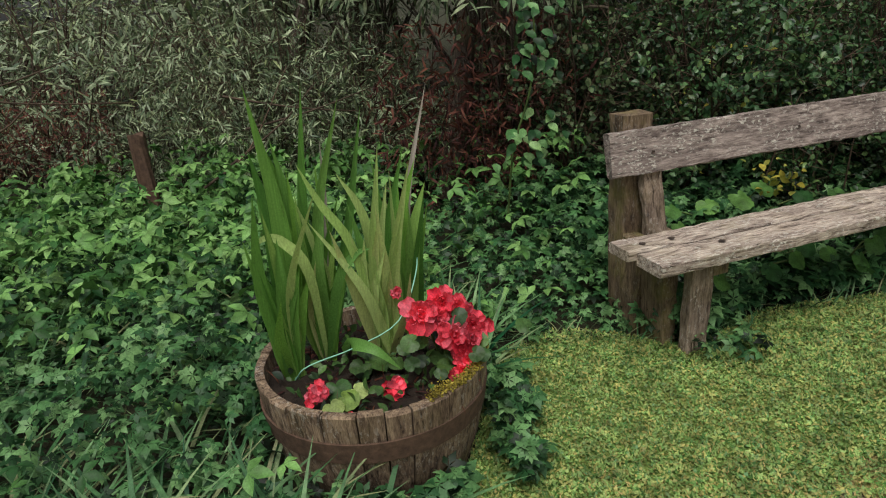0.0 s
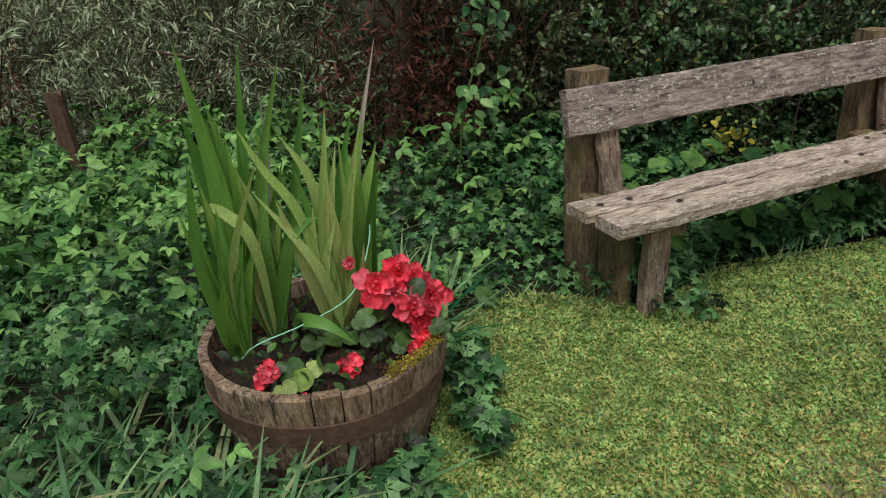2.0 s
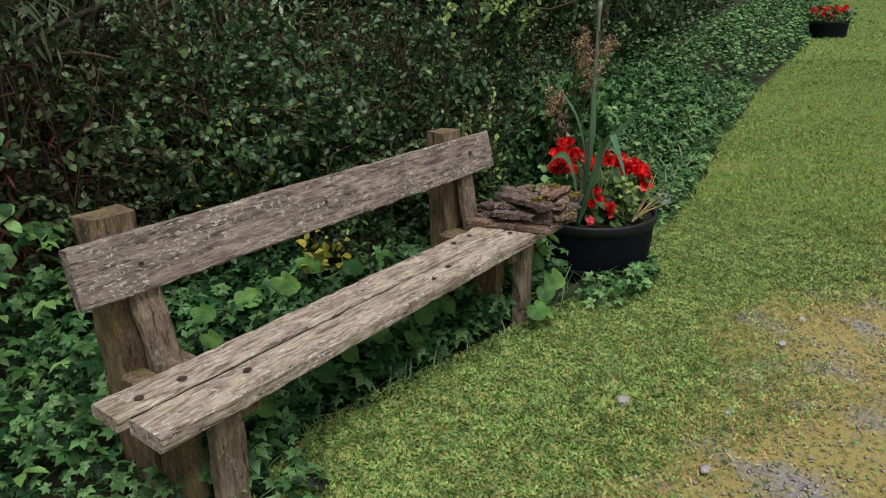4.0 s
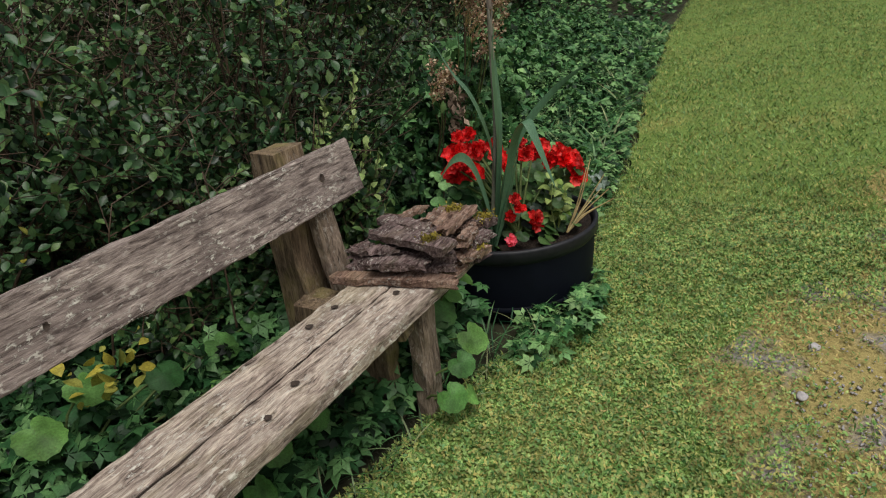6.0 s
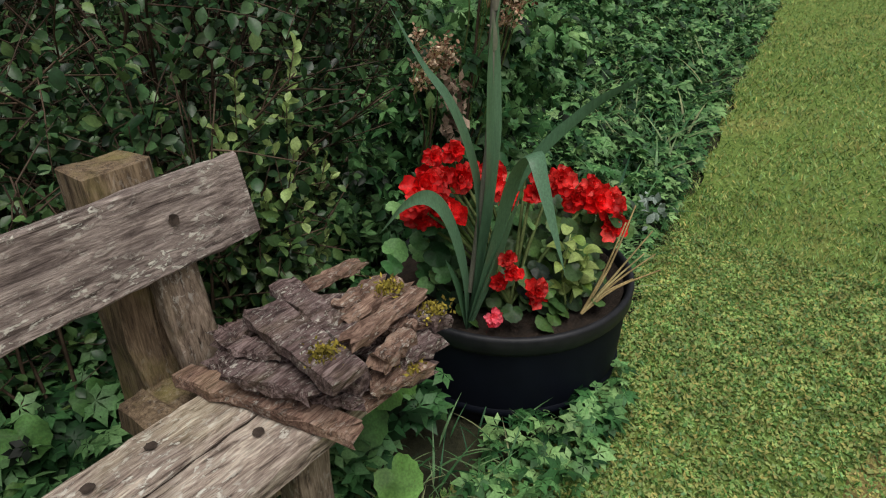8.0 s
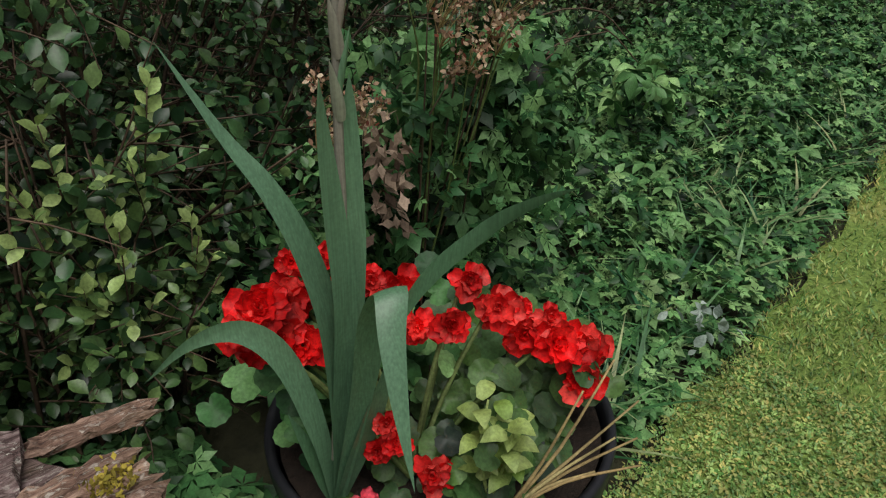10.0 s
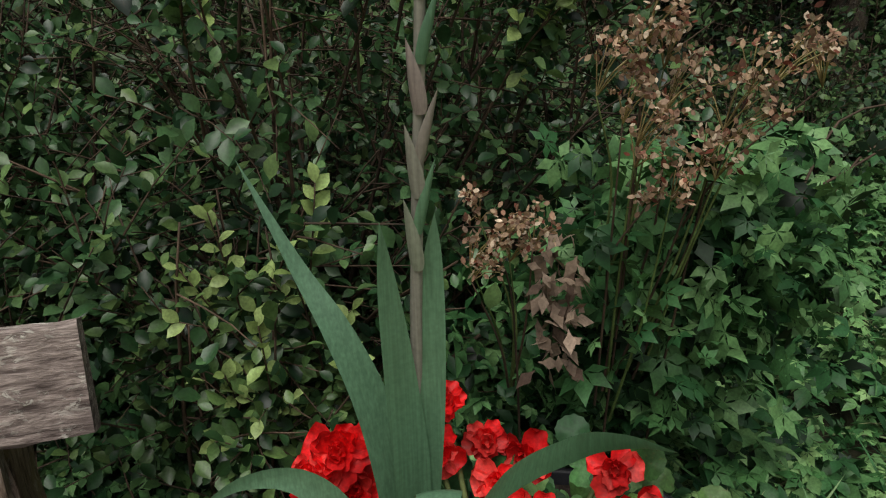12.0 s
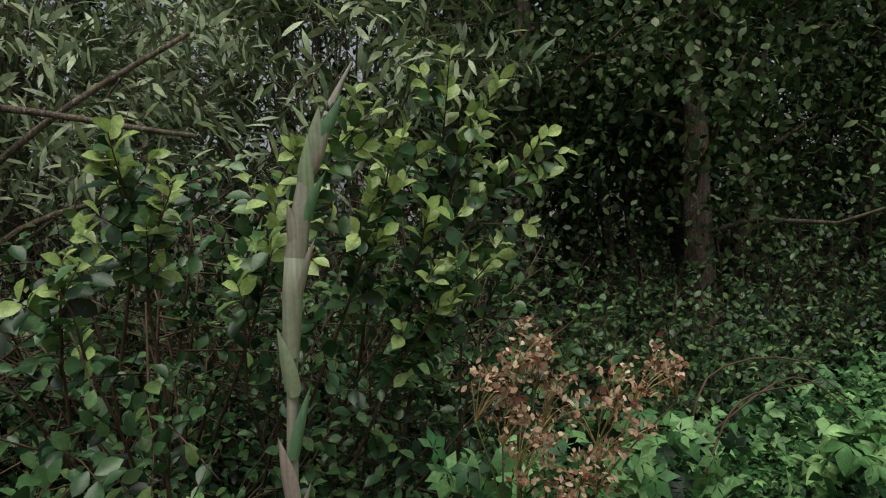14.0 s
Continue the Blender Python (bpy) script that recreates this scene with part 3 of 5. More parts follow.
UPPER = [((1.825, 0.30, 0.572), (1.80, 0.0, 0.566), 0.085, 0.026), ((1.905, 0.33, 0.574), (1.875, 0.07, 0.57), 0.06, 0.024), ((1.94, 0.31, 0.56), (2.115, 0.325, 0.545), 0.04, 0.016),
         ((1.85, 0.055, 0.588), (2.075, 0.085, 0.585), 0.042, 0.022), ((1.90, 0.115, 0.583), (2.07, 0.14, 0.58), 0.038, 0.022), ((1.92, 0.17, 0.578), (2.06, 0.19, 0.575), 0.045, 0.02)]
STACK = Matrix.Translation((0.118, -0.026, 0.004)) @ Matrix.Translation((1.8, 0.1, 0)) @ Matrix.Rotation(radians(-5), 4, 'Z') @ Matrix.Translation((-1.8, -0.1, 0))
SLABS = [(STACK @ Vector(a), STACK @ Vector(b), w, h) for a, b, w, h in LOWER + MIDDLE + UPPER]
for i, (a, b, w, h) in enumerate(SLABS):
    slab = part("bark_slab", timber(a, b, w, h, 40 + i, wear=0.0032, chamfer=0.004, n=9, ragged=0.016), M_BARKB if i in (0, 1, 6, 13, 16, 19, 20, 21, 22) else M_BARK)
    tagged(slab, "broken slab of dark flaky bark stacked on the bench", "bark slab", "bark slabs stacked on the bench")
    if i in (6, 10, 15, 21, 17):
        q = r.normal(0, 1, (260, 3)) * np.array([0.016, 0.014, 0.004]) + np.array(b) * 0.75 + np.array(a) * 0.25 + np.array([0, 0, h * 0.55])
        mo = cloud("moss", SPRIG, q, r.normal(0, 1, (260, 3)) + [0, 0, 0.8], r.normal(0, 1, (260, 3)), r.uniform(0.006, 0.013, 260), M_MOSS, slab, 1.0, "yellow-green cushion moss")


# ---- leaf and flower makers ----
def curve_points(ctrl, n=12):
    """A smooth line through a few control points."""
    c = [Vector(p) for p in ctrl]
    c = [c[0] * 2 - c[1]] + c + [c[-1] * 2 - c[-2]]
    out = []
    seg = len(c) - 3
    for i in range(n + 1):
        u = i / n * seg
        k = min(int(u), seg - 1)
        t = u - k
        p0, p1, p2, p3 = c[k:k + 4]
        out.append(0.5 * ((2 * p1) + (p2 - p0) * t + (2 * p0 - 5 * p1 + 4 * p2 - p3) * t * t + (3 * p1 - p0 - 3 * p2 + p3) * t ** 3))
    return out


def sword_leaf(ctrl, width, face, n=16, fold=0.12, twist=0.0, base_width=0.4, across=None):
    """A long pointed leaf with a ribbed, folded blade; face is the way its flat side looks."""
    pts = curve_points(ctrl, n)
    V, F = [], []
    for i, p in enumerate(pts):
        t = i / n
        d = (pts[min(i + 1, n)] - pts[max(i - 1, 0)]).normalized()
        side = d.cross(Matrix.Rotation(twist * t, 3, d) @ Vector(face)).normalized()
        if across:
            q = Vector(across)
            side = (q - d * q.dot(d)).normalized()
        nrm = side.cross(d)
        w = width * 0.5 * min(1, base_width + t * 2.2) * (1 - max(0, (t - 0.4) / 0.6) ** 1.6)
        for u in (-1, -0.5, 0, 0.5, 1):
            V.append(p + side * (w * u) + nrm * (fold * w * (abs(u) - (0.35 if abs(u) == 0.5 else 0))))
    for i in range(n):
        for j in range(4):
            a = i * 5 + j
            F.append((a, a + 1, a + 6, a + 5))
    return V, F


def blossom(at, radius, face, seed, petals=19):
    """A ruffled double flower: whorls of cupped petals."""
    g = rng(seed)
    n = Vector(face).normalized()
    x = n.orthogonal().normalized()
    y = n.cross(x)
    V, F = [], []
    for k in range(petals):
        ring = 0 if k < 7 else (1 if k < 13 else 2)
        a = k * 2.4 + g.uniform(-0.2, 0.2)
        L = radius * (1.0, 0.76, 0.46)[ring] * g.uniform(0.7, 1.2)
        tilt = (0.15, 0.6, 1.05)[ring] + g.uniform(-0.15, 0.15)
        out = x * math.cos(a) + y * math.sin(a)
        d = out * math.cos(tilt) + n * math.sin(tilt)
        s = d.cross(n).normalized()
        up = s.cross(d)
        base = len(V)
        for i, (t, w) in enumerate(((0.04, 0.08), (0.3, 0.3), (0.58, 0.45), (0.84, 0.43), (1.0, 0.22))):
            for u in (-1, -0.5, 0, 0.5, 1):
                ruf = g.uniform(-0.055, 0.055) * L * t * (0.3 + abs(u))
                V.append(Vector(at) + d * (L * t * (1 - 0.1 * u * u * (t > 0.9))) + s * (u * w * L) + up * (0.3 * L * t * (u * u) - 0.28 * L * t * t * (ring == 0) + ruf))
        for i in range(4):
            for j in range(4):
                q = base + i * 5 + j
                F.append((q, q + 1, q + 6, q + 5))
    return V, F


def broad_leaf(at, face, way, size, seed, notch=0.35, wavy=0.1, n=26):
    """A round, veined leaf with a shallow toothed edge."""
    g = rng(seed)
    nz = Vector(face).normalized()
    d = Vector(way)
    d = (d - nz * d.dot(nz)).normalized()
    s = d.cross(nz)
    V, F = [Vector(at)], []
    for ring, f in enumerate((0.5, 1.0)):
        for i in range(n):
            a = -math.pi + math.tau * i / n
            rr = size * f * (1 - notch * math.exp(-((abs(a) - math.pi) / 0.35) ** 2) * 1.6) * (1 + (0.035 if i % 2 else -0.03) * (ring == 1)) * (1 + 0.12 * math.cos(a))
            z = size * f * (wavy * math.sin(a * 3 + seed) - 0.16 * f * abs(math.sin(a)) + g.uniform(-0.03, 0.03))
            V.append(Vector(at) + d * (rr * math.cos(a)) + s * (rr * math.sin(a)) + nz * z)
    for i in range(n):
        j = (i + 1) % n
        F.append((0, 1 + i, 1 + j))
        F.append((1 + i, 1 + n + i, 1 + n + j, 1 + j))
    return V, F


def ring_solid(profile, centre, n=48):
    """A turned solid from (radius, height) pairs."""
    V, F = [], []
    for rr, z in profile:
        for i in range(n):
            a = math.tau * i / n
            V.append((centre[0] + rr * math.cos(a), centre[1] + rr * math.sin(a), centre[2] + z))
    for k in range(len(profile) - 1):
        for i in range(n):
            j = (i + 1) % n
            F.append((k * n + i, k * n + j, (k + 1) * n + j, (k + 1) * n + i))
    return V, F


def soil_disc(centre, radius, z, seed):
    g = rng(seed)
    V, F = [(centre[0], centre[1], z + 0.01)], []
    n = 40
    for k in range(1, 9):
        for i in range(n):
            a = math.tau * i / n
            V.append((centre[0] + radius * k / 8 * math.cos(a), centre[1] + radius * k / 8 * math.sin(a), z + (g.uniform(-0.012, 0.014) if k < 8 else 0)))
    for i in range(n):
        F.append((0, 1 + i, 1 + (i + 1) % n))
    for k in range(7):
        for i in range(n):
            a, b = 1 + k * n + i, 1 + k * n + (i + 1) % n
            F.append((a, a + n, b + n, b))
    return V, F


# ---- half barrel planter ----
BC = (-1.06, 0.045)
barrel = thing("half_barrel_planter", (*BC, 0.0), "old wooden half-barrel planter with mossy rim on the lawn edge", "planter")
NST = 24
r = rng(21)
cuts = np.cumsum(r.uniform(0.7, 1.3, NST))
cuts = np.concatenate([[0], cuts]) / cuts[-1] * math.tau
for i in range(NST):
    a0, a1 = cuts[i] + 0.006, cuts[i + 1] - 0.006
    top = 0.358 + r.uniform(-0.006, 0.006)
    push = r.uniform(-0.003, 0.003)
    V, F = [], []
    lev = [(-0.02, 0.288), (0.09, 0.324), (0.2, 0.348), (top - 0.006, 0.364), (top, 0.36)]
    for z, rad in lev:
        for a in np.linspace(a0, a1, 4):
            V.append((BC[0] + (rad + push) * math.cos(a), BC[1] + (rad + push) * math.sin(a), z))
    for z, rad in ((top - 0.002, 0.334), (0.25, 0.326)):
        for a in np.linspace(a0, a1, 4):
            V.append((BC[0] + rad * math.cos(a), BC[1] + rad * math.sin(a), z))
    m = len(lev) + 2
    for k in range(m - 1):
        for j in range(3):
            q = k * 4 + j
            F.append((q, q + 1, q + 5, q + 4))
    F.append(tuple(k * 4 for k in range(m)))
    F.append(tuple(k * 4 + 3 for k in range(m))[::-1])
    part("stave", (V, F), M_STAVE, barrel)
# Thin ring stands for the brown stain where an iron band once sat.
part("hoop", ring_solid([(0.346, 0.2), (0.3512, 0.2), (0.3607, 0.268), (0.354, 0.268)], (*BC, 0), 90), M_RUST, barrel, "thin dark ring for the rusty stain round the staves")
part("soil", soil_disc(BC, 0.332, 0.3, 3), M_SOIL, barrel, "dark crumbly potting soil")
a = r.uniform(-1.35, -0.35, 1500)
rad = r.uniform(0.33, 0.368, 1500)
q = np.stack([BC[0] + rad * np.cos(a), BC[1] + rad * np.sin(a), 0.359 + np.abs(r.normal(0, 0.005, 1500)) * (1.5 + np.sin(a * 9))], -1)
cloud("moss", SPRIG, q, r.normal(0, 1, (1500, 3)) + [0, 0, 0.8], r.normal(0, 1, (1500, 3)), r.uniform(0.005, 0.012, 1500), M_MOSS, barrel, 1.0, "yellow-green moss on the rim")
# straw and dead leaves on the soil
m = 260
a, rad = r.uniform(0, math.tau, m), 0.31 * np.sqrt(r.random(m))
q = np.stack([BC[0] + rad * np.cos(a), BC[1] + rad * np.sin(a), np.full(m, 0.305)], -1)
cloud("straw_litter", BLADE, q, np.stack([r.normal(0, 1, m), r.normal(0, 1, m), r.uniform(0, 0.5, m)], -1), r.normal(0, 1, (m, 3)) + [0, 0, 1], r.uniform(0.03, 0.09, m), M_RUSTLEAF, barrel, 1.5, "brown dead stalks and leaf litter on the soil")
m = 240
a, rad = r.uniform(0, math.tau, m), 0.29 * np.sqrt(r.random(m))
q = np.stack([BC[0] + rad * np.cos(a), BC[1] + rad * np.sin(a), r.uniform(0.3, 0.37, m)], -1)
cloud("seedling_leaves", OVAL, q, r.normal(0, 1, (m, 3)), r.normal(0, 0.5, (m, 3)) + [0, -0.3, 1], r.uniform(0.02, 0.045, m), M_BEGL, barrel, 1.0, "small dark green seedlings on the soil")

# gladioli in the barrel
glads = thing("gladiolus_clump", (-1.05, 0.1, 0.3), "tall gladiolus leaves tied with string in the half barrel", "flower plant")
CL = [((-1.285, 0.09), -1), ((-1.168, 0.16), 0), ((-0.985, 0.09), 1), ((-0.862, 0.21), 2)]
# middle, tip, width, material of each leaf, stalk by stalk
STALKS = [[((-1.254, 0.1, 0.816), (-1.296, 0.1, 1.205), 0.046, M_GLAD2), ((-1.225, 0.13, 0.80), (-1.284, 0.13, 1.085), 0.04, M_GLAD2), ((-1.315, 0.06, 0.578), (-1.347, 0.06, 0.75), 0.034, M_GLAD2), ((-1.286, 0.04, 0.616), (-1.276, 0.04, 0.78), 0.038, M_GLAD2), ((-1.237, 0.07, 0.52), (-1.193, 0.07, 0.65), 0.03, M_GLAD2), ((-1.283, 0.15, 0.807), (-1.308, 0.15, 1.015), 0.036, M_GLAD2)]]
STALKS += [[((-1.176, 0.18, 0.779), (-1.129, 0.18, 1.185), 0.032, M_GLAD2), ((-1.141, 0.15, 0.781), (-1.033, 0.15, 1.135), 0.038, M_GLAD2), ((-1.037, 0.2, 0.748), (-0.957, 0.2, 1.1), 0.034, M_GLAD2), ((-1.112, 0.16, 0.826), (-1.1, 0.16, 1.02), 0.022, M_GLADD), ((-1.214, 0.12, 0.803), (-1.246, 0.12, 1.045), 0.036, M_GLAD2), ((-1.21, 0.1, 0.685), (-1.215, 0.1, 0.96), 0.034, M_GLAD2), ((-1.168, 0.08, 0.648), (-1.122, 0.08, 0.855), 0.036, M_GLAD2)]]
STALKS += [[((-1.002, 0.05, 0.661), (-0.954, 0.05, 1.0), 0.042, M_GLADY), ((-1.008, 0.1, 0.771), (-1.075, 0.1, 0.925), 0.03, M_GLADY), ((-0.946, 0.12, 0.663), (-0.86, 0.12, 0.97), 0.036, M_GLAD2), ((-1.06, 0.02, 0.594), (-1.187, 0.02, 0.82), 0.03, M_GLADY), ((-0.931, 0.08, 0.637), (-0.92, 0.08, 0.92), 0.038, M_GLADY), ((-1.021, 0.06, 0.625), (-1.061, 0.06, 0.85), 0.036, M_GLAD2)]]
STALKS += [[((-0.826, 0.2, 0.672), (-0.774, 0.2, 0.83), 0.036, M_GLAD2), ((-0.854, 0.22, 0.709), (-0.796, 0.22, 0.905), 0.034, M_GLAD2), ((-0.831, 0.24, 0.756), (-0.732, 0.24, 1.14), 0.024, M_GLADD), ((-0.883, 0.2, 0.663), (-0.864, 0.2, 0.85), 0.036, M_GLAD2), ((-0.822, 0.18, 0.581), (-0.777, 0.18, 0.77), 0.034, M_GLAD2)]]
LEAVES = [(c, *leaf) for c, stalk in enumerate(STALKS) for leaf in stalk]
g = rng(299)
for i in range(46):
    c = (0, 1, 2, 3, 1, 2)[i % 6]
    (bx, by), _ = CL[c]
    tx, ty, h = bx + g.normal(0, 0.075), by - 0.06 + g.normal(0, 0.04), g.uniform(0.62, 0.95)
    LEAVES.append((c, ((bx + tx) / 2 + g.normal(0, 0.02), (by + ty) / 2, 0.3 + (h - 0.3) * 0.55), (tx, ty, h), g.uniform(0.028, 0.038), M_GLADY if c == 2 or i % 7 == 1 else M_GLAD2))
for i, (c, mid, tip, w, mat) in enumerate(LEAVES):
    (bx, by), _ = CL[c]
    g = rng(300 + i)
    foot = (bx + g.uniform(-0.02, 0.02), by + g.uniform(-0.02, 0.02), 0.28)
    face = (g.uniform(-0.8, 0.8), -1, 0.05)
    part("leaf", sword_leaf((foot, ((foot[0] * 2 + mid[0]) / 3, (foot[1] * 2 + mid[1]) / 3, 0.28 + (mid[2] - 0.28) * 0.38), mid, tip), w * 1.5, face, fold=0.3, twist=g.uniform(-0.3, 0.3)), mat, glads, "", True)
for ctrl, w, mat in ((((-1.168, 0.14, 0.3), (-1.198, 0.05, 0.647), (-1.254, 0.05, 0.754), (-1.305, 0.05, 0.781), (-1.353, 0.05, 0.751)), 0.032, M_GLADY), (((-0.985, 0.08, 0.3), (-1.061, 0.03, 0.697), (-1.144, 0.03, 0.865), (-1.194, 0.03, 0.985)), 0.028, M_GLADY),
                     (((-1.168, 0.14, 0.3), (-1.124, 0.03, 0.603), (-1.062, 0.03, 0.689), (-1.012, 0.03, 0.7)), 0.03, M_GLAD2), (((-1.1, 0.16, 0.3), (-1.12, 0.0, 0.42), (-1.06, -0.09, 0.43), (-0.99, -0.12, 0.36)), 0.04, M_GLAD2)):
    part("bent_leaf", sword_leaf(ctrl, w, (0.1, -1, 0.4)), mat, glads, "", True)
for (bx, by), _ in CL:
    tubes("stem", [([(bx, by, 0.27), (bx + 0.004, by - 0.005, 0.4), (bx, by - 0.01, 0.52)], 0.014, 0.009)], M_GLAD2, glads, 8)
tubes("string", [(curve_points([(-1.29, 0.02, 0.33), (-1.25, -0.06, 0.41), (-1.1, -0.03, 0.42), (-0.96, -0.02, 0.47), (-0.86, 0.1, 0.56), (-0.82, 0.2, 0.62)], 20), 0.0022, 0.0022)], M_STRING, glads, 5, "thin green string")

# begonias in the barrel
beg = thing("begonia_plant", (-0.83, -0.1, 0.3), "coral-red double begonia in full flower in the half barrel", "flower plant")
BL = [(-0.9, -0.1, 0.515, 0.062), (-0.845, -0.1, 0.49, 0.045), (-0.815, -0.06, 0.525, 0.05), (-0.775, -0.05, 0.49, 0.045), (-0.81, -0.13, 0.445, 0.058), (-0.73, -0.08, 0.43, 0.05), (-0.75, -0.12, 0.41, 0.05), (-0.785, -0.15, 0.37, 0.055), (-0.80, -0.18, 0.335, 0.048), (-0.70, -0.06, 0.40, 0.045), (-0.74, -0.03, 0.46, 0.045)]
for i, (x, y, z, s) in enumerate(BL):
    part("flower", blossom((x, y, z), s, (0.2 * math.sin(i * 2.1), -1, 0.45 + 0.2 * math.cos(i)), 50 + i), M_PINK, beg, "", True)
    tubes("flower_stalk", [(curve_points([(-0.82, -0.03, 0.3), ((x - 0.82) / 2, (y - 0.03) / 2, 0.3 + (z - 0.3) * 0.6), (x, y + 0.02, z)], 5), 0.005, 0.003)], M_GREENSTEM, beg)
r = rng(77)
for i in range(26):
    p = (-0.82 + r.normal(0, 0.07), -0.08 + r.normal(0, 0.06), 0.33 + abs(r.normal(0, 0.06)))
    part("leaf", broad_leaf(p, (r.normal(0, 0.4), -0.6, 0.9), (r.normal(), r.normal() - 0.3, 0), r.uniform(0.02, 0.034), i), M_BEGL, beg, "", True)
small = thing("begonia_seedling", (-1.15, -0.17, 0.3), "small begonia with crinkled light green leaves and red buds", "flower plant")
for i, (x, y, z, s) in enumerate(((-1.26, -0.13, 0.37, 0.035), (-1.275, -0.12, 0.345, 0.03), (-1.05, -0.16, 0.335, 0.038), (-1.2, -0.24, 0.325, 0.02), (-0.97, 0.1, 0.48, 0.025), (-0.96, 0.05, 0.54, 0.02))):
    part("flower", blossom((x, y, z), s, (0, -1, 0.7), 90 + i, 11), M_PINK, small, "", True)
for i, (x, y, z, s) in enumerate(((-1.235, -0.19, 0.34, 0.034), (-1.19, -0.17, 0.345, 0.036), (-1.15, -0.14, 0.345, 0.03), (-1.2, -0.1, 0.345, 0.04), (-1.11, -0.02, 0.35, 0.035), (-1.05, 0.0, 0.35, 0.04), (-1.0, -0.02, 0.34, 0.03), (-1.08, 0.03, 0.37, 0.03))):
    part("leaf", broad_leaf((x, y, z), (0.1 * i - 0.3, -0.5, 1), (math.sin(i), -1, 0), s, i + 4, wavy=0.12), M_LIME if i < 3 else M_BEGL, small, "", True)


# ---- black tub planter ----
PC = (2.785, 0.185)


def tub_body(t):
    at = (*BASE[t.name][:2], 0.0)
    part("body", ring_solid([(0.0, -0.02), (0.322, -0.02), (0.332, 0.0), (0.338, 0.05), (0.346, 0.14), (0.353, 0.235), (0.353, 0.25)], at, 72), M_PLASTIC, t, "", True)
    part("rim", ring_solid([(0.351, 0.242), (0.361, 0.256), (0.3665, 0.262), (0.3685, 0.298), (0.367, 0.306), (0.356, 0.31), (0.349, 0.303), (0.345, 0.24)], at, 72), M_RIM, t, "thick rolled rim", True)
    part("base_hoop", ring_solid([(0.33, 0.02), (0.341, 0.023), (0.345, 0.046), (0.337, 0.054)], at, 72), M_PLASTIC, t, "", True)
    part("soil", soil_disc(at[:2], 0.34, 0.282, 8), M_SOIL, t)


tub = thing("tub_planter", (*PC, 0.0), "round black plastic tub planter beside the bench", "planter")
tub_body(tub)

glad = thing("gladiolus", (2.485, 0.125, 0.29), "single blue-green gladiolus with a tall closed flower spike", "flower plant")
f0 = (2.485, 0.125, 0.275)
for ctrl, w, face, mat in (
        ((f0, (2.492, 0.1, 0.5), (2.492, 0.1, 0.68), (2.474, 0.12, 0.81), (2.44, 0.145, 0.913), (2.402, 0.18, 0.989), (2.346, 0.22, 1.118)), 0.05, (0.3, -1, 0.1), M_GLAD),
        ((f0, (2.498, 0.1, 0.5), (2.51, 0.08, 0.716), (2.501, 0.075, 0.881), (2.492, 0.07, 1.001), (2.487, 0.06, 1.078)), 0.046, (0.1, -1, 0), M_GLAD),
        ((f0, (2.51, 0.1, 0.52), (2.528, 0.08, 0.779), (2.54, 0.085, 0.919), (2.548, 0.09, 1.018), (2.552, 0.09, 1.07)), 0.044, (-0.1, -1, 0), M_GLAD),
        ((f0, (2.515, 0.06, 0.56), (2.523, 0.02, 0.73), (2.518, -0.03, 0.8), (2.487, -0.075, 0.75), (2.465, -0.12, 0.66), (2.452, -0.16, 0.565)), 0.052, (0.15, -1, 0.05), M_GLAD),
        ((f0, (2.54, 0.08, 0.56), (2.60, 0.02, 0.74), (2.645, -0.08, 0.865), (2.655, -0.16, 0.93), (2.655, -0.235, 0.975)), 0.028, (0.8, -0.4, 0.5), M_GLAD),
        ((f0, (2.465, 0.12, 0.46), (2.43, 0.14, 0.62), (2.375, 0.155, 0.697), (2.302, 0.165, 0.705), (2.23, 0.18, 0.66)), 0.044, (0.2, -1, 0.1), M_GLAD),
        ((f0, (2.452, 0.13, 0.42), (2.426, 0.15, 0.515)), 0.03, (0.2, -1, 0.1), M_GLAD),
        ((f0, (2.54, 0.07, 0.5), (2.585, 0.03, 0.69)), 0.05, (0.1, -1, 0.1), M_GLAD)):
    part("leaf", sword_leaf(ctrl, w, face, 26, across=(1, -0.3, 0.1) if ctrl[-1][2] == 0.565 else None), mat, glad, "", True)
SP = [(2.49, 0.12, 0.4), (2.518, 0.09, 0.78), (2.527, 0.09, 0.96), (2.534, 0.09, 1.09), (2.541, 0.09, 1.2), (2.551, 0.09, 1.38), (2.566, 0.09, 1.48), (2.58, 0.09, 1.535), (2.597, 0.09, 1.577)]
spike = tubes("flower_spike", [(curve_points(SP, 24), 0.0085, 0.004)], M_SPIKE, glad, 8, "tall pale flower spike")
pts = curve_points(SP, 48)
for i in range(14):
    k = 14 + int(i * 2.3)
    p, d = pts[k], (pts[k + 1] - pts[k]).normalized()
    s = 1 if i % 2 else -1
    L = 0.085 - 0.0022 * i
    out = 0.017 if i < 10 else 0.009
    q = [p + Vector((0.002 * s, -0.009, 0)), p + d * L * 0.4 + Vector((0.0075 * s, -0.0105, 0)), p + d * L + Vector((out * s, -0.009, 0))]
    part("bract", sword_leaf(q, 0.018, (0.7 * s, -1, 0), 9, -0.6, base_width=0.7), M_GLAD if i % 4 == 1 else M_SPIKE, glad, "", True)
tip = [(2.546, 0.089, 1.33), (2.553, 0.088, 1.41), (2.572, 0.088, 1.515), (2.595, 0.088, 1.575), (2.625, 0.089, 1.63)]
line = curve_points(tip, 10)
tubes("top_sheath", [(line[:4], 0.0085, 0.0115), (line[3:], 0.0115, 0.001)], M_SPIKE, glad, 10, "closed green sheath at the spike tip")

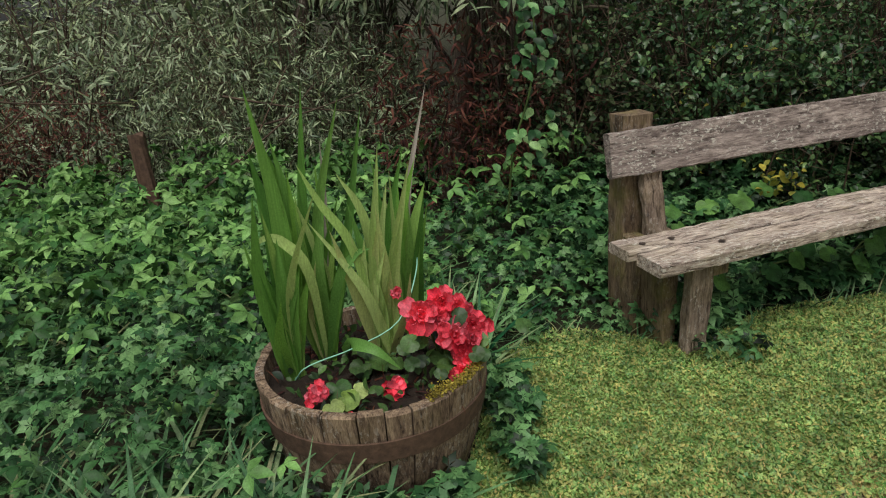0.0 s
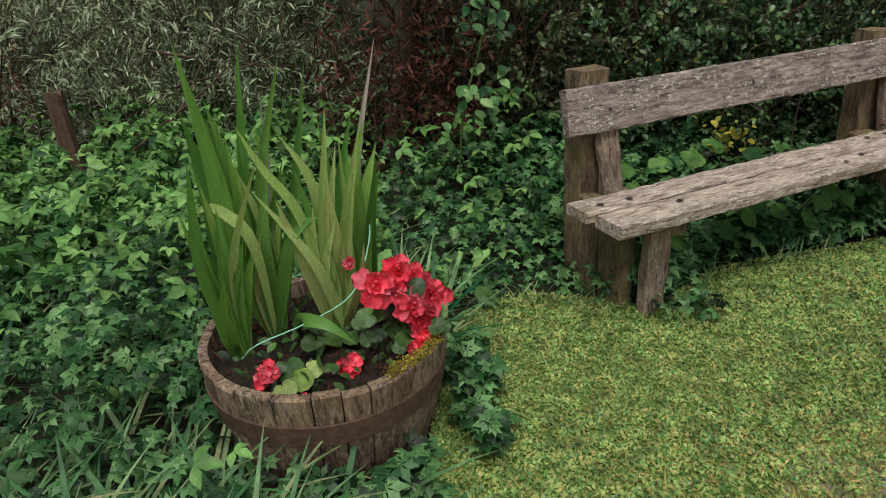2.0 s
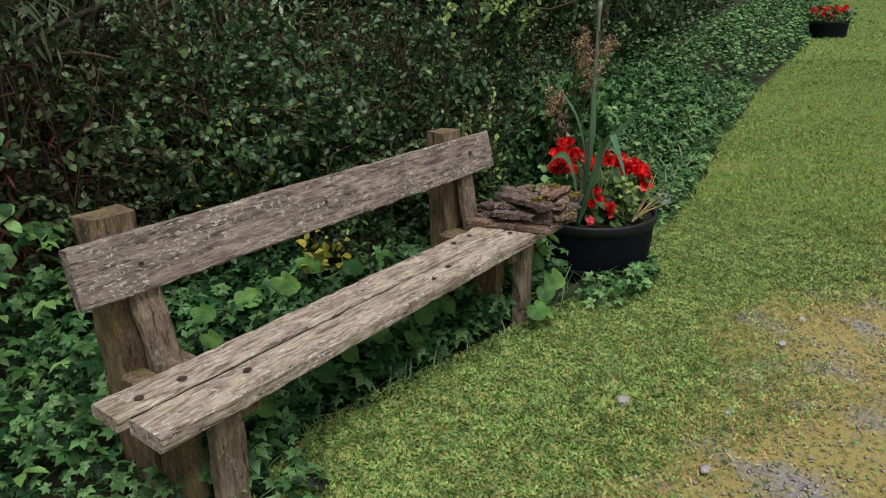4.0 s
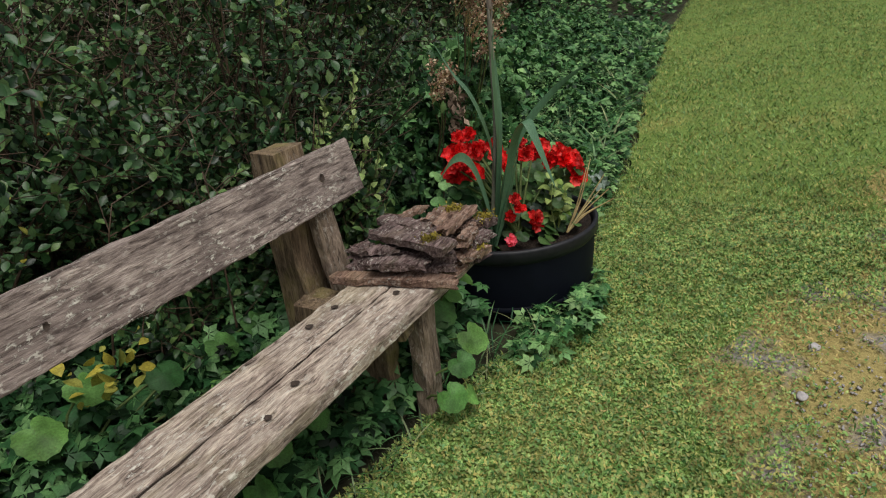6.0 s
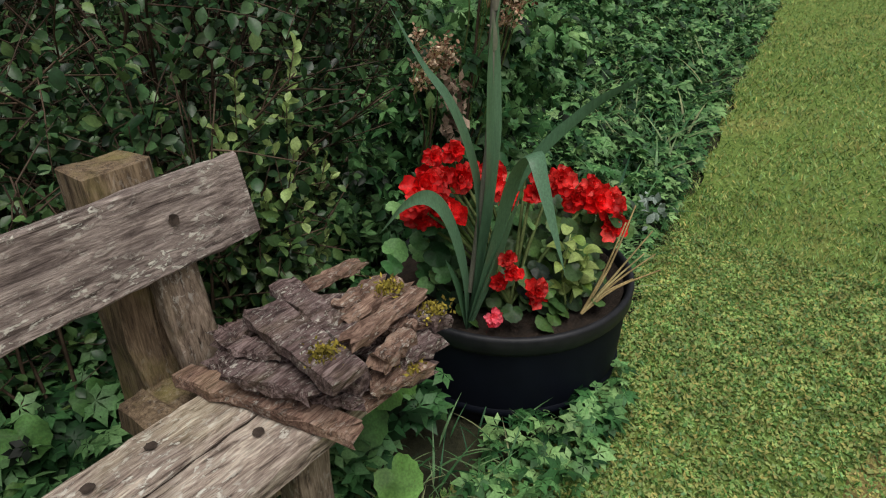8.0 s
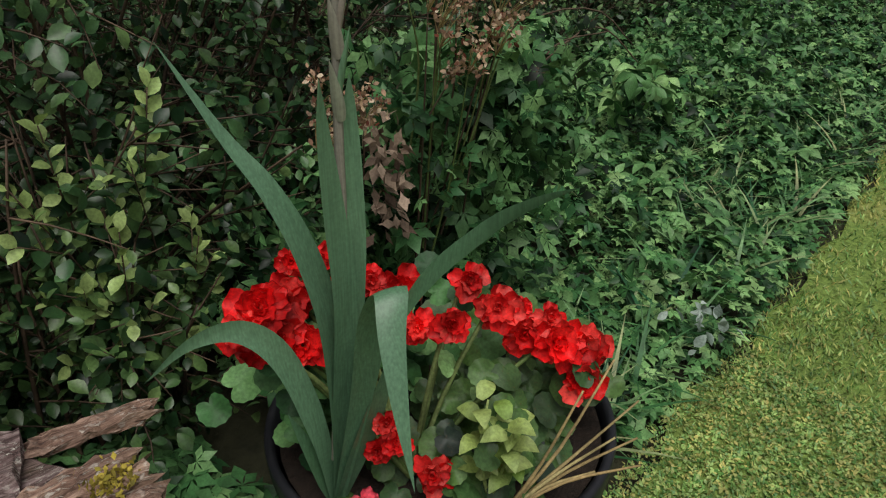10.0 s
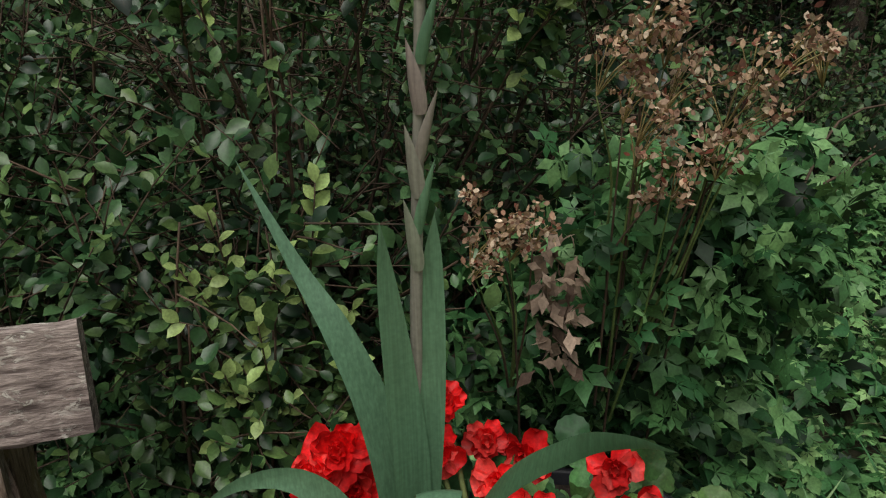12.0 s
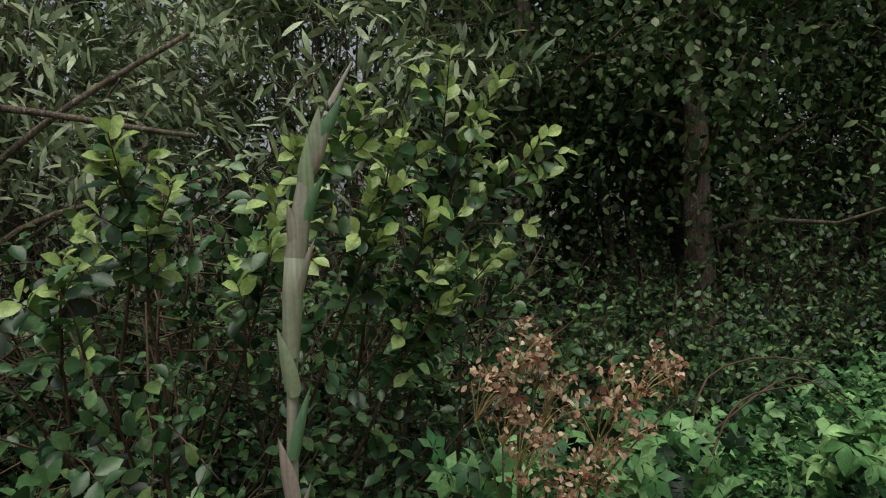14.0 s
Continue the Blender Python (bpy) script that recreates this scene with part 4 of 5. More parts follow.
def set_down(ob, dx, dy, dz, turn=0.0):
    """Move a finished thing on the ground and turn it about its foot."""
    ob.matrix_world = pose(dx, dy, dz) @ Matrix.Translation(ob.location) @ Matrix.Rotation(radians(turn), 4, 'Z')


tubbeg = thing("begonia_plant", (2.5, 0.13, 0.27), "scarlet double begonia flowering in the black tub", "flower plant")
FL = [(2.44, 0.33, 0.69, 0.036), (2.5, 0.32, 0.62, 0.038), (2.55, 0.3, 0.6, 0.045), (2.36, 0.33, 0.64, 0.05), (2.62, 0.22, 0.57, 0.04), (2.28, 0.29, 0.655, 0.052), (2.24, 0.27, 0.64, 0.042), (2.33, 0.31, 0.645, 0.045), (2.30, 0.28, 0.60, 0.055), (2.34, 0.27, 0.57, 0.05), (2.27, 0.3, 0.58, 0.045), (2.36, 0.33, 0.7, 0.026), (2.42, 0.3, 0.63, 0.04), (2.50, 0.25, 0.6, 0.04)]
FL += [(2.62, 0.13, 0.56, 0.045), (2.57, 0.16, 0.58, 0.04), (2.70, 0.06, 0.49, 0.06), (2.76, 0.05, 0.47, 0.055), (2.74, 0.02, 0.41, 0.05), (2.70, 0.08, 0.53, 0.035), (2.80, 0.06, 0.44, 0.045), (2.66, 0.1, 0.5, 0.04), (2.47, 0.08, 0.36, 0.035), (2.49, 0.09, 0.33, 0.035), (2.43, 0.13, 0.41, 0.03), (2.42, 0.14, 0.45, 0.025), (2.41, 0.16, 0.38, 0.025)]
FL += [(2.64, 0.17, 0.53, 0.04), (2.55, 0.24, 0.54, 0.036), (2.68, 0.15, 0.52, 0.036)]
FL = [(x + 0.05, y + 0.025, z + 0.025, s) if x > 2.6 else (x, y, z, s) for x, y, z, s in FL]
for i, (x, y, z, s) in enumerate(FL):
    part("flower", blossom((x, y, z), s, (-0.5 + 0.3 * math.sin(i * 1.7), -1, 0.6 + 0.3 * math.cos(i * 1.3)), 120 + i), M_RED, tubbeg, "", True)
    if i < 17:
        tubes("flower_stalk", [(curve_points([(2.48, 0.17, 0.27), ((x + 2.48) / 2, (y + 0.18) / 2, 0.27 + (z - 0.27) * 0.6), (x, y + 0.02, z - 0.01)], 5), 0.006, 0.004)], M_GREENSTEM, tubbeg)
part("flower_bud", blossom((2.365, 0.14, 0.3), 0.026, (-0.4, -1, 0.6), 199, 11), M_PINK, tubbeg, "small pink begonia bud", True)
r = rng(78)
for i in range(240):
    g = i % 6
    c = ((2.38, 0.34, 0.46), (2.7, 0.18, 0.38), (2.54, 0.14, 0.31), (2.6, 0.32, 0.44), (2.78, 0.3, 0.38), (2.8, 0.16, 0.36))[g]
    p = (c[0] + r.normal(0, 0.07), c[1] + r.normal(0, 0.06), max(0.275, c[2] + r.normal(0, 0.07)))
    part("leaf", broad_leaf(p, (-0.4 + r.normal(0, 0.4), -0.7, 0.9), (r.normal(), r.normal() - 0.3, 0), r.uniform(0.022, 0.04), i), M_BEGL if i % 3 else M_VERGE, tubbeg, "", True)
for i in range(70):
    a = r.uniform(2.6, 6.4)
    q = r.uniform(0.12, 0.3)
    part("leaf", broad_leaf((2.64 + q * math.cos(a), 0.285 + q * math.sin(a), 0.265 + r.uniform(0, 0.045)), (r.normal(0, 0.4), -0.5, 0.9), (math.cos(a), math.sin(a), 0), r.uniform(0.02, 0.032), 900 + i), M_BEGL, tubbeg, "", True)
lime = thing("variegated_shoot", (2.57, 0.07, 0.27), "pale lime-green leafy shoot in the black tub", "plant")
for j, (x, y) in enumerate(((2.55, 0.08), (2.58, 0.04), (2.61, 0.06))):
    top = 0.5 - 0.03 * j
    tubes("stem", [([(2.57, 0.07, 0.26), (x, y, 0.38), (x + 0.01, y - 0.01, top)], 0.004, 0.002)], M_LIME, lime)
    for i in range(9):
        z = 0.32 + (top - 0.32) * i / 8
        a = i * 2.4 + j
        part("leaf", sword_leaf(((x, y, z), (x + 0.025 * math.cos(a), y + 0.025 * math.sin(a), z + 0.012), (x + 0.05 * math.cos(a), y + 0.05 * math.sin(a), z)), 0.032, (-0.2, -0.3, 1), 6), M_LIME, lime, "", True)
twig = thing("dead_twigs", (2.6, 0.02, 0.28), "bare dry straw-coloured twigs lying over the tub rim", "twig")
for i, (dx, dy, dz) in enumerate(((0.22, -0.06, 0.08), (0.25, -0.03, 0.13), (0.17, -0.05, 0.1), (0.12, -0.01, 0.2), (0.23, 0.02, 0.2), (0.2, -0.09, 0.05), (0.14, -0.04, 0.03))):
    tubes("twig", [(curve_points([(2.53, 0.04, 0.272), (2.54 + dx * 0.5, 0.03 + dy * 0.3, 0.3 + dz * 0.3), (2.55 + dx, 0.02 + dy, 0.3 + dz)], 6), 0.0045, 0.002)], M_DRYSTEM, twig)


set_down(glads, -0.018, 0.0, 0.005)
set_down(beg, -0.03, 0.01, 0.0)
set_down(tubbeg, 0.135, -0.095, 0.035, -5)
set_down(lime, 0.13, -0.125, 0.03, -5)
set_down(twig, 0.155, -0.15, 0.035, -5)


# ---- planting beds ----
def clumps(x, y, z=0.0, s=1.0):
    """Tufts and hollows a hand or two across, from 0 to 1."""
    a = np.sin((x * 15 + z * 4) * s + 2.1 * np.sin((y * 9 - z * 11) * s)) * np.sin((y * 17 + z * 6) * s + 1.9 * np.sin((x * 8 + z * 13) * s))
    b = np.sin((x * 5.3 - y * 4.1 + z * 6.7) * s + 1.5 * np.sin((y * 6.1 + x * 2.2) * s))
    return np.clip(0.5 + 0.38 * a + 0.2 * b, 0, 1)


def bed(name, n, x0, x1, y0, y1, zlo, zhi, size, shape, mat, seed, keep, label, category, up=1.0, lean=0.65, wide=1.0):
    """Leaves of low plants over a stretch of ground."""
    x, y, r = flat_cloud(n, x0, x1, y0, y1, seed, keep)
    tuft = clumps(x, y)
    k = r.random(len(x)) < 0.25 + 1.1 * tuft
    x, y, tuft = x[k], y[k], tuft[k]
    m = len(x)
    h = climb(x) + zlo + (zhi(x, y) - zlo) * (0.55 + 0.8 * tuft) * (1 - r.random(m) ** 1.7)
    a = r.uniform(0, 2 * np.pi, m)
    D = np.stack([np.cos(a), np.sin(a) - 0.3, r.uniform(-0.35, 0.3, m)], -1)
    N = np.stack([r.normal(0, lean, m), r.normal(-0.25, lean, m), np.full(m, up)], -1)
    ob = cloud(name, shape, np.stack([x, y, h], -1), D, N, size * r.uniform(0.55, 1.3, m), mat, None, wide)
    return tagged(ob, label, category)


def grass(name, n, x0, x1, y0, y1, size, seed, keep, label, mat=M_GRASS, z=0.0):
    x, y, r = flat_cloud(n, x0, x1, y0, y1, seed, keep)
    m = len(x)
    a = r.uniform(0, 2 * np.pi, m)
    D = np.stack([np.cos(a) * 0.55, np.sin(a) * 0.55 - 0.15, np.ones(m)], -1)
    N = np.stack([-np.cos(a), -np.sin(a), np.full(m, 0.5)], -1)
    ob = cloud(name, BLADE, np.stack([x, y, z + climb(x)], -1), D, N, size * r.uniform(0.5, 1.2, m), mat, None, 0.8)
    return tagged(ob, label, "grass")


def waves(x, y, s=1.0):
    return 0.5 + 0.28 * np.sin(x * 3.7 * s + 1.9 * np.sin(y * 2.3 * s)) + 0.22 * np.sin(y * 5.1 * s + x * 1.7 * s)


clear_barrel = lambda x, y: (x - BC[0]) ** 2 + (y - BC[1]) ** 2 > 0.37 ** 2
in_bed = lambda x, y: (y > edge(x) + 0.02) & clear_barrel(x, y)
rise = lambda x, y: np.clip((y - edge(x)) / 1.2, 0, 1)
bed("ground_elder", 20000, -4.5, 0.55, -0.6, 3.3, 0.03, lambda x, y: 0.1 + 0.3 * rise(x, y) + 0.13 * waves(x, y) * rise(x, y), 0.068, TRIPLE, M_BEDLEAF, 31, lambda x, y, u: in_bed(x, y) & (u < np.clip((y - 0.35 - 0.25 * np.sin(x * 2.1)) / 0.9, 0.02, 1) * np.where(x > -0.55, 0.22, 1)), "dense low ground elder filling the bed", "ground cover")
bed("buttercup_leaves", 17000, -3.4, 0.9, -1.4, 1.8, 0.02, lambda x, y: 0.05 + 0.26 * rise(x, y) + 0.09 * waves(x, y, 2), 0.042, FIVE, M_ELDER, 32, lambda x, y, u: in_bed(x, y), "lobed buttercup and geranium leaves in the bed", "ground cover")
grass("bed_grass", 21000, -3.6, -0.55, -1.5, 1.5, 0.34, 33, lambda x, y, u: in_bed(x, y) & (u < waves(x, y, 1.3) * np.clip(1.3 - rise(x, y), 0.1, 1) * np.where((x > -1.35) & (y < 0), 0.18, 1)), "long blue-green grass tangled through the bed")
grass("edge_grass", 5000, -1.6, 2.9, -0.75, 0.7, 0.13, 34, lambda x, y, u: (y > edge(x) - 0.03) & (y < edge(x) + 0.25) & clear_barrel(x, y) & ((x - PC[0]) ** 2 + (y - PC[1]) ** 2 > 0.36 ** 2), "unmown grass fringe along the lawn edge")
bed("bench_undergrowth", 7000, 0.2, 2.4, 0.12, 1.6, 0.02, lambda x, y: 0.08 + 0.2 * rise(x, y) + 0.1 * waves(x, y, 1.5), 0.06, FIVE, M_ELDER, 35, lambda x, y, u: (y > edge(x) + 0.05) & ((x - PC[0]) ** 2 + (y - PC[1]) ** 2 > 0.36 ** 2), "leafy weeds growing under the bench", "ground cover")
bed("verge_plants", 30000, 2.6, 9.0, 0.0, 3.0, 0.02, lambda x, y: 0.05 + 0.2 * np.clip((y - edge(x)) / 1.2, 0, 1) + 0.07 * waves(x, y, 1.7), 0.045, FIVE, M_VERGE, 36, lambda x, y, u: (y > edge(x) + 0.02) & (y < edge(x) + 2.0) & ((x - PC[0]) ** 2 + (y - PC[1]) ** 2 > 0.37 ** 2), "mixed green weeds along the lawn verge", "ground cover")
bed("verge_broad_leaves", 6500, 2.7, 9.0, 0.2, 3.2, 0.05, lambda x, y: 0.08 + 0.34 * np.clip((y - edge(x)) / 1.5, 0, 1), 0.07, TRIPLE, M_ELDER, 37, lambda x, y, u: (y > edge(x) + 0.25) & (y < edge(x) + 2.4), "broad-leaved weeds behind the verge", "ground cover")
grass("verge_grass", 13000, 3.05, 9.0, 0.0, 2.6, 0.27, 38, lambda x, y, u: (y > edge(x) + 0.12) & (y < edge(x) + 1.1) & (u < waves(x, y, 1.1)), "long grass in the lawn verge")
bed("verge_plants_further", 60000, 9, 30, 1.0, 8.0, 0.02, lambda x, y: 0.1 + 0.35 * np.clip((y - edge(x)) / 1.0, 0, 1), 0.085, PLAIN, M_VERGE, 39, lambda x, y, u: (y > edge(x)) & (y < edge(x) + 2.0), "weeds along the distant lawn verge", "ground cover")
# lawn-edge seedlings
bed("edge_weeds", 130, 0.15, 0.5, -0.12, 0.3, 0.02, lambda x, y: 0.1 + 0 * x, 0.045, FIVE, M_ELDER, 41, lambda x, y, u: (x - 0.33) ** 2 + (y - 0.02) ** 2 < 0.022, "creeping buttercup at the foot of the bench leg", "weed")
bed("edge_weeds", 420, -1.35, -0.9, -0.62, -0.25, 0.02, lambda x, y: 0.13 + 0 * x, 0.055, FIVE, M_ELDER, 42, lambda x, y, u: clear_barrel(x, y), "buttercup leaves in front of the half barrel", "weed")
bed("edge_weeds", 1100, 2.1, 3.1, -0.42, 0.0, 0.01, lambda x, y: 0.085 + 0 * x, 0.042, FIVE, M_VERGE, 43, lambda x, y, u: (((x - PC[0]) ** 2 + (y - PC[1]) ** 2) > 0.355 ** 2) & (((x - 2.5) / 0.36) ** 2 + ((y + 0.13) / 0.15) ** 2 < 1), "small bright weeds at the foot of the black tub", "weed")
bed("edge_weeds", 500, -0.75, -0.4, -0.35, 0.25, 0.02, lambda x, y: 0.12 + 0 * x, 0.045, FIVE, M_ELDER, 44, lambda x, y, u: clear_barrel(x, y) & (np.abs(x + 0.62 - y * 0.35) < 0.1), "trailing weeds beside the half barrel", "weed")


def stones(n, seed):
    r = rng(seed)
    x = r.uniform(-1.5, 6, n)
    y = -0.95 - 0.28 * np.clip(x - 2.4, 0, 7) - np.abs(r.normal(0, 0.5, n))
    V, L, k = [], [], 0
    oct_v = np.array([(1, 0, 0), (0, 1, 0), (-1, 0, 0), (0, -1, 0), (0, 0, 1), (0, 0, -1)], float)
    oct_f = [(0, 1, 4), (1, 2, 4), (2, 3, 4), (3, 0, 4), (1, 0, 5), (2, 1, 5), (3, 2, 5), (0, 3, 5)]
    for a, b in zip(x, y):
        s = r.uniform(0.003, 0.008)
        V.append((oct_v + r.normal(0, 0.25, (6, 3))) * s * np.array([1.2, 1, 0.6]) + np.array([a, b, bumps(a, b) + 0.002]))
        for f in oct_f:
            L += [k + i for i in f]
        k += 6
    t = len(L) // 3
    ob = new("gravel", quick_mesh("gravel", np.concatenate(V), L, np.arange(t) * 3, np.full(t, 3), M_STONE))
    tagged(ob, "loose grey stones on the worn path", "gravel", "", "stuff")


stones(5000, 9)
for i, (x, y, s) in enumerate(((1.475, -0.6, 0.028), (1.25, -0.98, 0.018), (1.62, -0.95, 0.02), (2.3, -0.98, 0.017), (2.6, -1.0, 0.02))):
    g = rng(600 + i)
    bm = bmesh.new()
    bmesh.ops.create_icosphere(bm, subdivisions=2, radius=s)
    for v in bm.verts:
        v.co = Vector((v.co.x * 1.4, v.co.y, v.co.z * 0.5)) * (1 + g.uniform(-0.15, 0.15)) + Vector((x, y, 0.006))
    tagged(part("stone", bm, M_STONE, smooth=True), "flat grey stone lying in the grass", "stone", "stones in the grass")


# ---- big round leaves by the bench ----
def coltsfoot(at, leaves, seed):
    at = (at[0] * 1.062, at[1])
    t = thing("coltsfoot", (at[0], at[1], 0.0), "coltsfoot with large round green leaves beside the bench", "plant", "coltsfoot round the bench")
    for i, (x, y, z, s, f) in enumerate(leaves):
        x *= 1.062
        part("leaf", broad_leaf((x, y, z), f, (f[0] * 0.5 + 0.1, -1, -0.6), s * 0.82, seed + i), M_COLT, t, "", True)
        tubes("leaf_stalk", [(curve_points([(*at, 0.0), ((x + at[0]) / 2, (y + at[1]) / 2 + 0.03, z * 0.7), (x, y + 0.005, z - 0.004)], 5), 0.005, 0.004)], M_GREENSTEM, t)


coltsfoot((1.95, 0.2), [(1.985, 0.17, 0.23, 0.085, (-0.3, -0.8, 0.7)), (2.07, 0.17, 0.27, 0.07, (0.2, -0.8, 0.6)), (1.94, 0.02, 0.17, 0.07, (-0.3, -0.7, 0.7)), (1.9, 0.05, 0.08, 0.05, (-0.1, -0.8, 0.5)), (2.06, 0.1, 0.33, 0.05, (0.3, -0.6, 0.7))], 1)
coltsfoot((1.72, 0.1), [(1.79, -0.02, 0.17, 0.055, (-0.5, -0.6, 0.6)), (1.70, -0.03, 0.11, 0.06, (-0.5, -0.6, 0.6)), (1.77, -0.06, 0.08, 0.045, (0.3, -0.8, 0.5))], 11)
coltsfoot((1.2, 0.35), [(1.25, 0.25, 0.2, 0.06, (-0.2, -0.8, 0.6)), (1.15, 0.22, 0.15, 0.06, (0.1, -0.8, 0.6)), (1.33, 0.28, 0.22, 0.055, (-0.3, -0.7, 0.7)), (1.42, 0.26, 0.18, 0.06, (0, -0.8, 0.6)), (1.05, 0.3, 0.18, 0.055, (0, -0.8, 0.6))], 21)
coltsfoot((0.72, 0.4), [(0.75, 0.3, 0.16, 0.06, (0, -0.8, 0.7)), (0.86, 0.28, 0.2, 0.06, (0.2, -0.8, 0.6)), (0.95, 0.33, 0.22, 0.055, (-0.2, -0.7, 0.7)), (0.45, 0.25, 0.2, 0.055, (0.2, -0.7, 0.7)), (0.5, 0.6, 0.32, 0.05, (0, -0.6, 0.8))], 31)
coltsfoot((1.0, 0.85), [(0.95, 0.75, 0.34, 0.08, (0, -0.6, 0.9)), (1.12, 0.8, 0.36, 0.075, (0.1, -0.6, 0.9)), (0.8, 0.8, 0.32, 0.07, (-0.2, -0.5, 0.9)), (1.3, 0.72, 0.3, 0.07, (0, -0.6, 0.8)), (1.5, 0.7, 0.28, 0.07, (0, -0.6, 0.8)), (1.42, 0.62, 0.2, 0.06, (0, -0.8, 0.7)), (1.66, 0.72, 0.27, 0.06, (0, -0.6, 0.8)), (0.6, 0.8, 0.33, 0.06, (0, -0.6, 0.9))], 41)


# ---- shrubs and trees ----
def shrub_lines(seed, stems, height, spread, twigs, twig_len, step, rise_from=0.12, droop=0.15, foot=0.15, power=0.6):
    """Stems and twigs of a bush round the origin, with a place, way and upper side for every leaf."""
    r = rng(seed)
    lines, P, D, N = [], [], [], []
    for _ in range(stems):
        az, u = r.uniform(0, math.tau), r.random() ** power
        H = height * (1 - 0.45 * u * u) * r.uniform(0.7, 1.05)
        R = spread * u
        t = np.linspace(0, 1, 7)
        wob = np.cumsum(r.normal(0, 0.02, (7, 3)), 0) * height * 0.5
        x0, y0 = r.normal(0, foot, 2)
        c = np.stack([x0 + R * np.cos(az) * t ** 1.2, y0 + R * np.sin(az) * t ** 1.2, H * (t * (1 + droop) - droop * t * t)], -1) + wob * t[:, None]
        c[0, 2] = -0.05
        lines.append((c, 0.004 + 0.0035 * height, 0.002))
        for k in range(twigs):
            s = r.uniform(rise_from, 1)
            q = np.array([np.interp(s, t, c[:, i]) for i in range(3)])
            d = unit(np.array([math.cos(az) * 0.7, math.sin(az) * 0.7, 0.45 - droop]) + r.normal(0, 0.55, 3))
            L = twig_len * r.uniform(0.5, 1.2)
            w = np.linspace(0, 1, 4)[:, None]
            tw = q + d * L * w + np.array([0, 0, -0.35 * droop * L]) * w * w + r.normal(0, 0.02, (4, 3)) * L * w
            lines.append((tw, 0.0028, 0.0012))
            n = max(3, int(L / step))
            v = np.linspace(0.12, 1, n)
            pts = np.stack([np.interp(v, w[:, 0], tw[:, i]) for i in range(3)], -1)
            side = unit(np.cross(d, r.normal(0, 1, 3)))
            sg = np.where(np.arange(n) % 2 == 0, 1, -1)[:, None]
            P.append(pts)
            D.append(d * 0.55 + side * sg * 0.8 + r.normal(0, 0.25, (n, 3)) + np.array([0, 0, 0.25 - droop]))
            N.append(r.normal(0, 0.45, (n, 3)) + np.array([0.15 * math.cos(az), 0.15 * math.sin(az) - 0.25, 0.9]))
    return lines, np.concatenate(P), np.concatenate(D), np.concatenate(N)


def shrub(name, at, seed, stems, height, spread, twigs, twig_len, step, size, shape, mat, label, category="bush", bark=M_TWIG, wide=1.0, group="", **kw):
    t = thing(name, (0, 0, 0), label, category, group)
    lines, P, D, N = shrub_lines(seed, stems, height, spread, twigs, twig_len, step, **kw)
    if abs(at[0] - 1) < 3:  # kept clear of the bench and its back
        free = lambda q: ~((q[:, 0] + at[0] < 2.2) & (q[:, 1] + at[1] < 0.66)) & (q[:, 1] + at[1] > 0.42)
        ok = free(P)
        P, D, N = P[ok], D[ok], N[ok]
        lines = [ln for ln in lines if free(np.asarray(ln[0])).all()]
    ok = rng(seed + 2).random(len(P)) < 0.12 + 1.5 * clumps(P[:, 0], P[:, 1], P[:, 2], 0.9 if height < 3 else 0.4) ** 1.3
    P, D, N = P[ok], D[ok], N[ok]
    S = size * rng(seed + 1).uniform(0.6, 1.2, len(P))
    tubes("branchwork", lines, bark, t, 4)["kind"] = "stuff"
    cloud("crown", shape, P, D, N, S, mat, t, wide)
    t.location = at
    return t


shrub("sallow_bush", (2.42, 1.42, 0), 101, 70, 1.62, 0.92, 20, 0.3, 0.0195, 0.045, OVAL, M_SALLOW, "spreading sallow bush with grey-green oval leaves behind the bench", power=0.5)
shrub("sallow_bush", (1.45, 1.62, 0), 102, 66, 1.65, 0.85, 20, 0.3, 0.018, 0.042, OVAL, M_SALLOW, "sallow bush with oval leaves behind the bench", power=0.5)
shrub("sallow_bush", (2.95, 1.36, 0), 103, 22, 1.65, 0.5, 15, 0.28, 0.0195, 0.046, OVAL, M_SALLOW, "sallow bush with oval leaves beside the dead flower heads", power=0.5)
# Dark woodland leaf colour stands in for the shade behind the bench.
dark = shrub("dark_bush", (0.72, 2.0, 0), 104, 40, 1.5, 0.7, 13, 0.34, 0.026, 0.042, OVAL, M_TREE, "bush behind the bench, its shade put into the dark leaf colour", power=0.5, group="dark bushes behind the sallow")
# Copies added as filler so the gaps in the sallow look unlit.
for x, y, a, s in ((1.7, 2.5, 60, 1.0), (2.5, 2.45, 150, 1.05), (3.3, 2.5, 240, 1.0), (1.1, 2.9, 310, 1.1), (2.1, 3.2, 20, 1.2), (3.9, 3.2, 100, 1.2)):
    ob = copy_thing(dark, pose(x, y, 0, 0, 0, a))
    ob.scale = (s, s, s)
shrub("low_sallow", (2.24, 0.82, 0), 105, 24, 0.95, 0.3, 11, 0.2, 0.019, 0.042, OVAL, M_SALLOWL, "leafy sallow shoots beside the bench post", "bush", foot=0.08)
shrub("low_sallow", (1.72, 1.0, 0), 106, 16, 0.8, 0.4, 9, 0.2, 0.019, 0.038, OVAL, M_SALLOWL, "leafy sallow shoots behind the bench", "bush", foot=0.12)



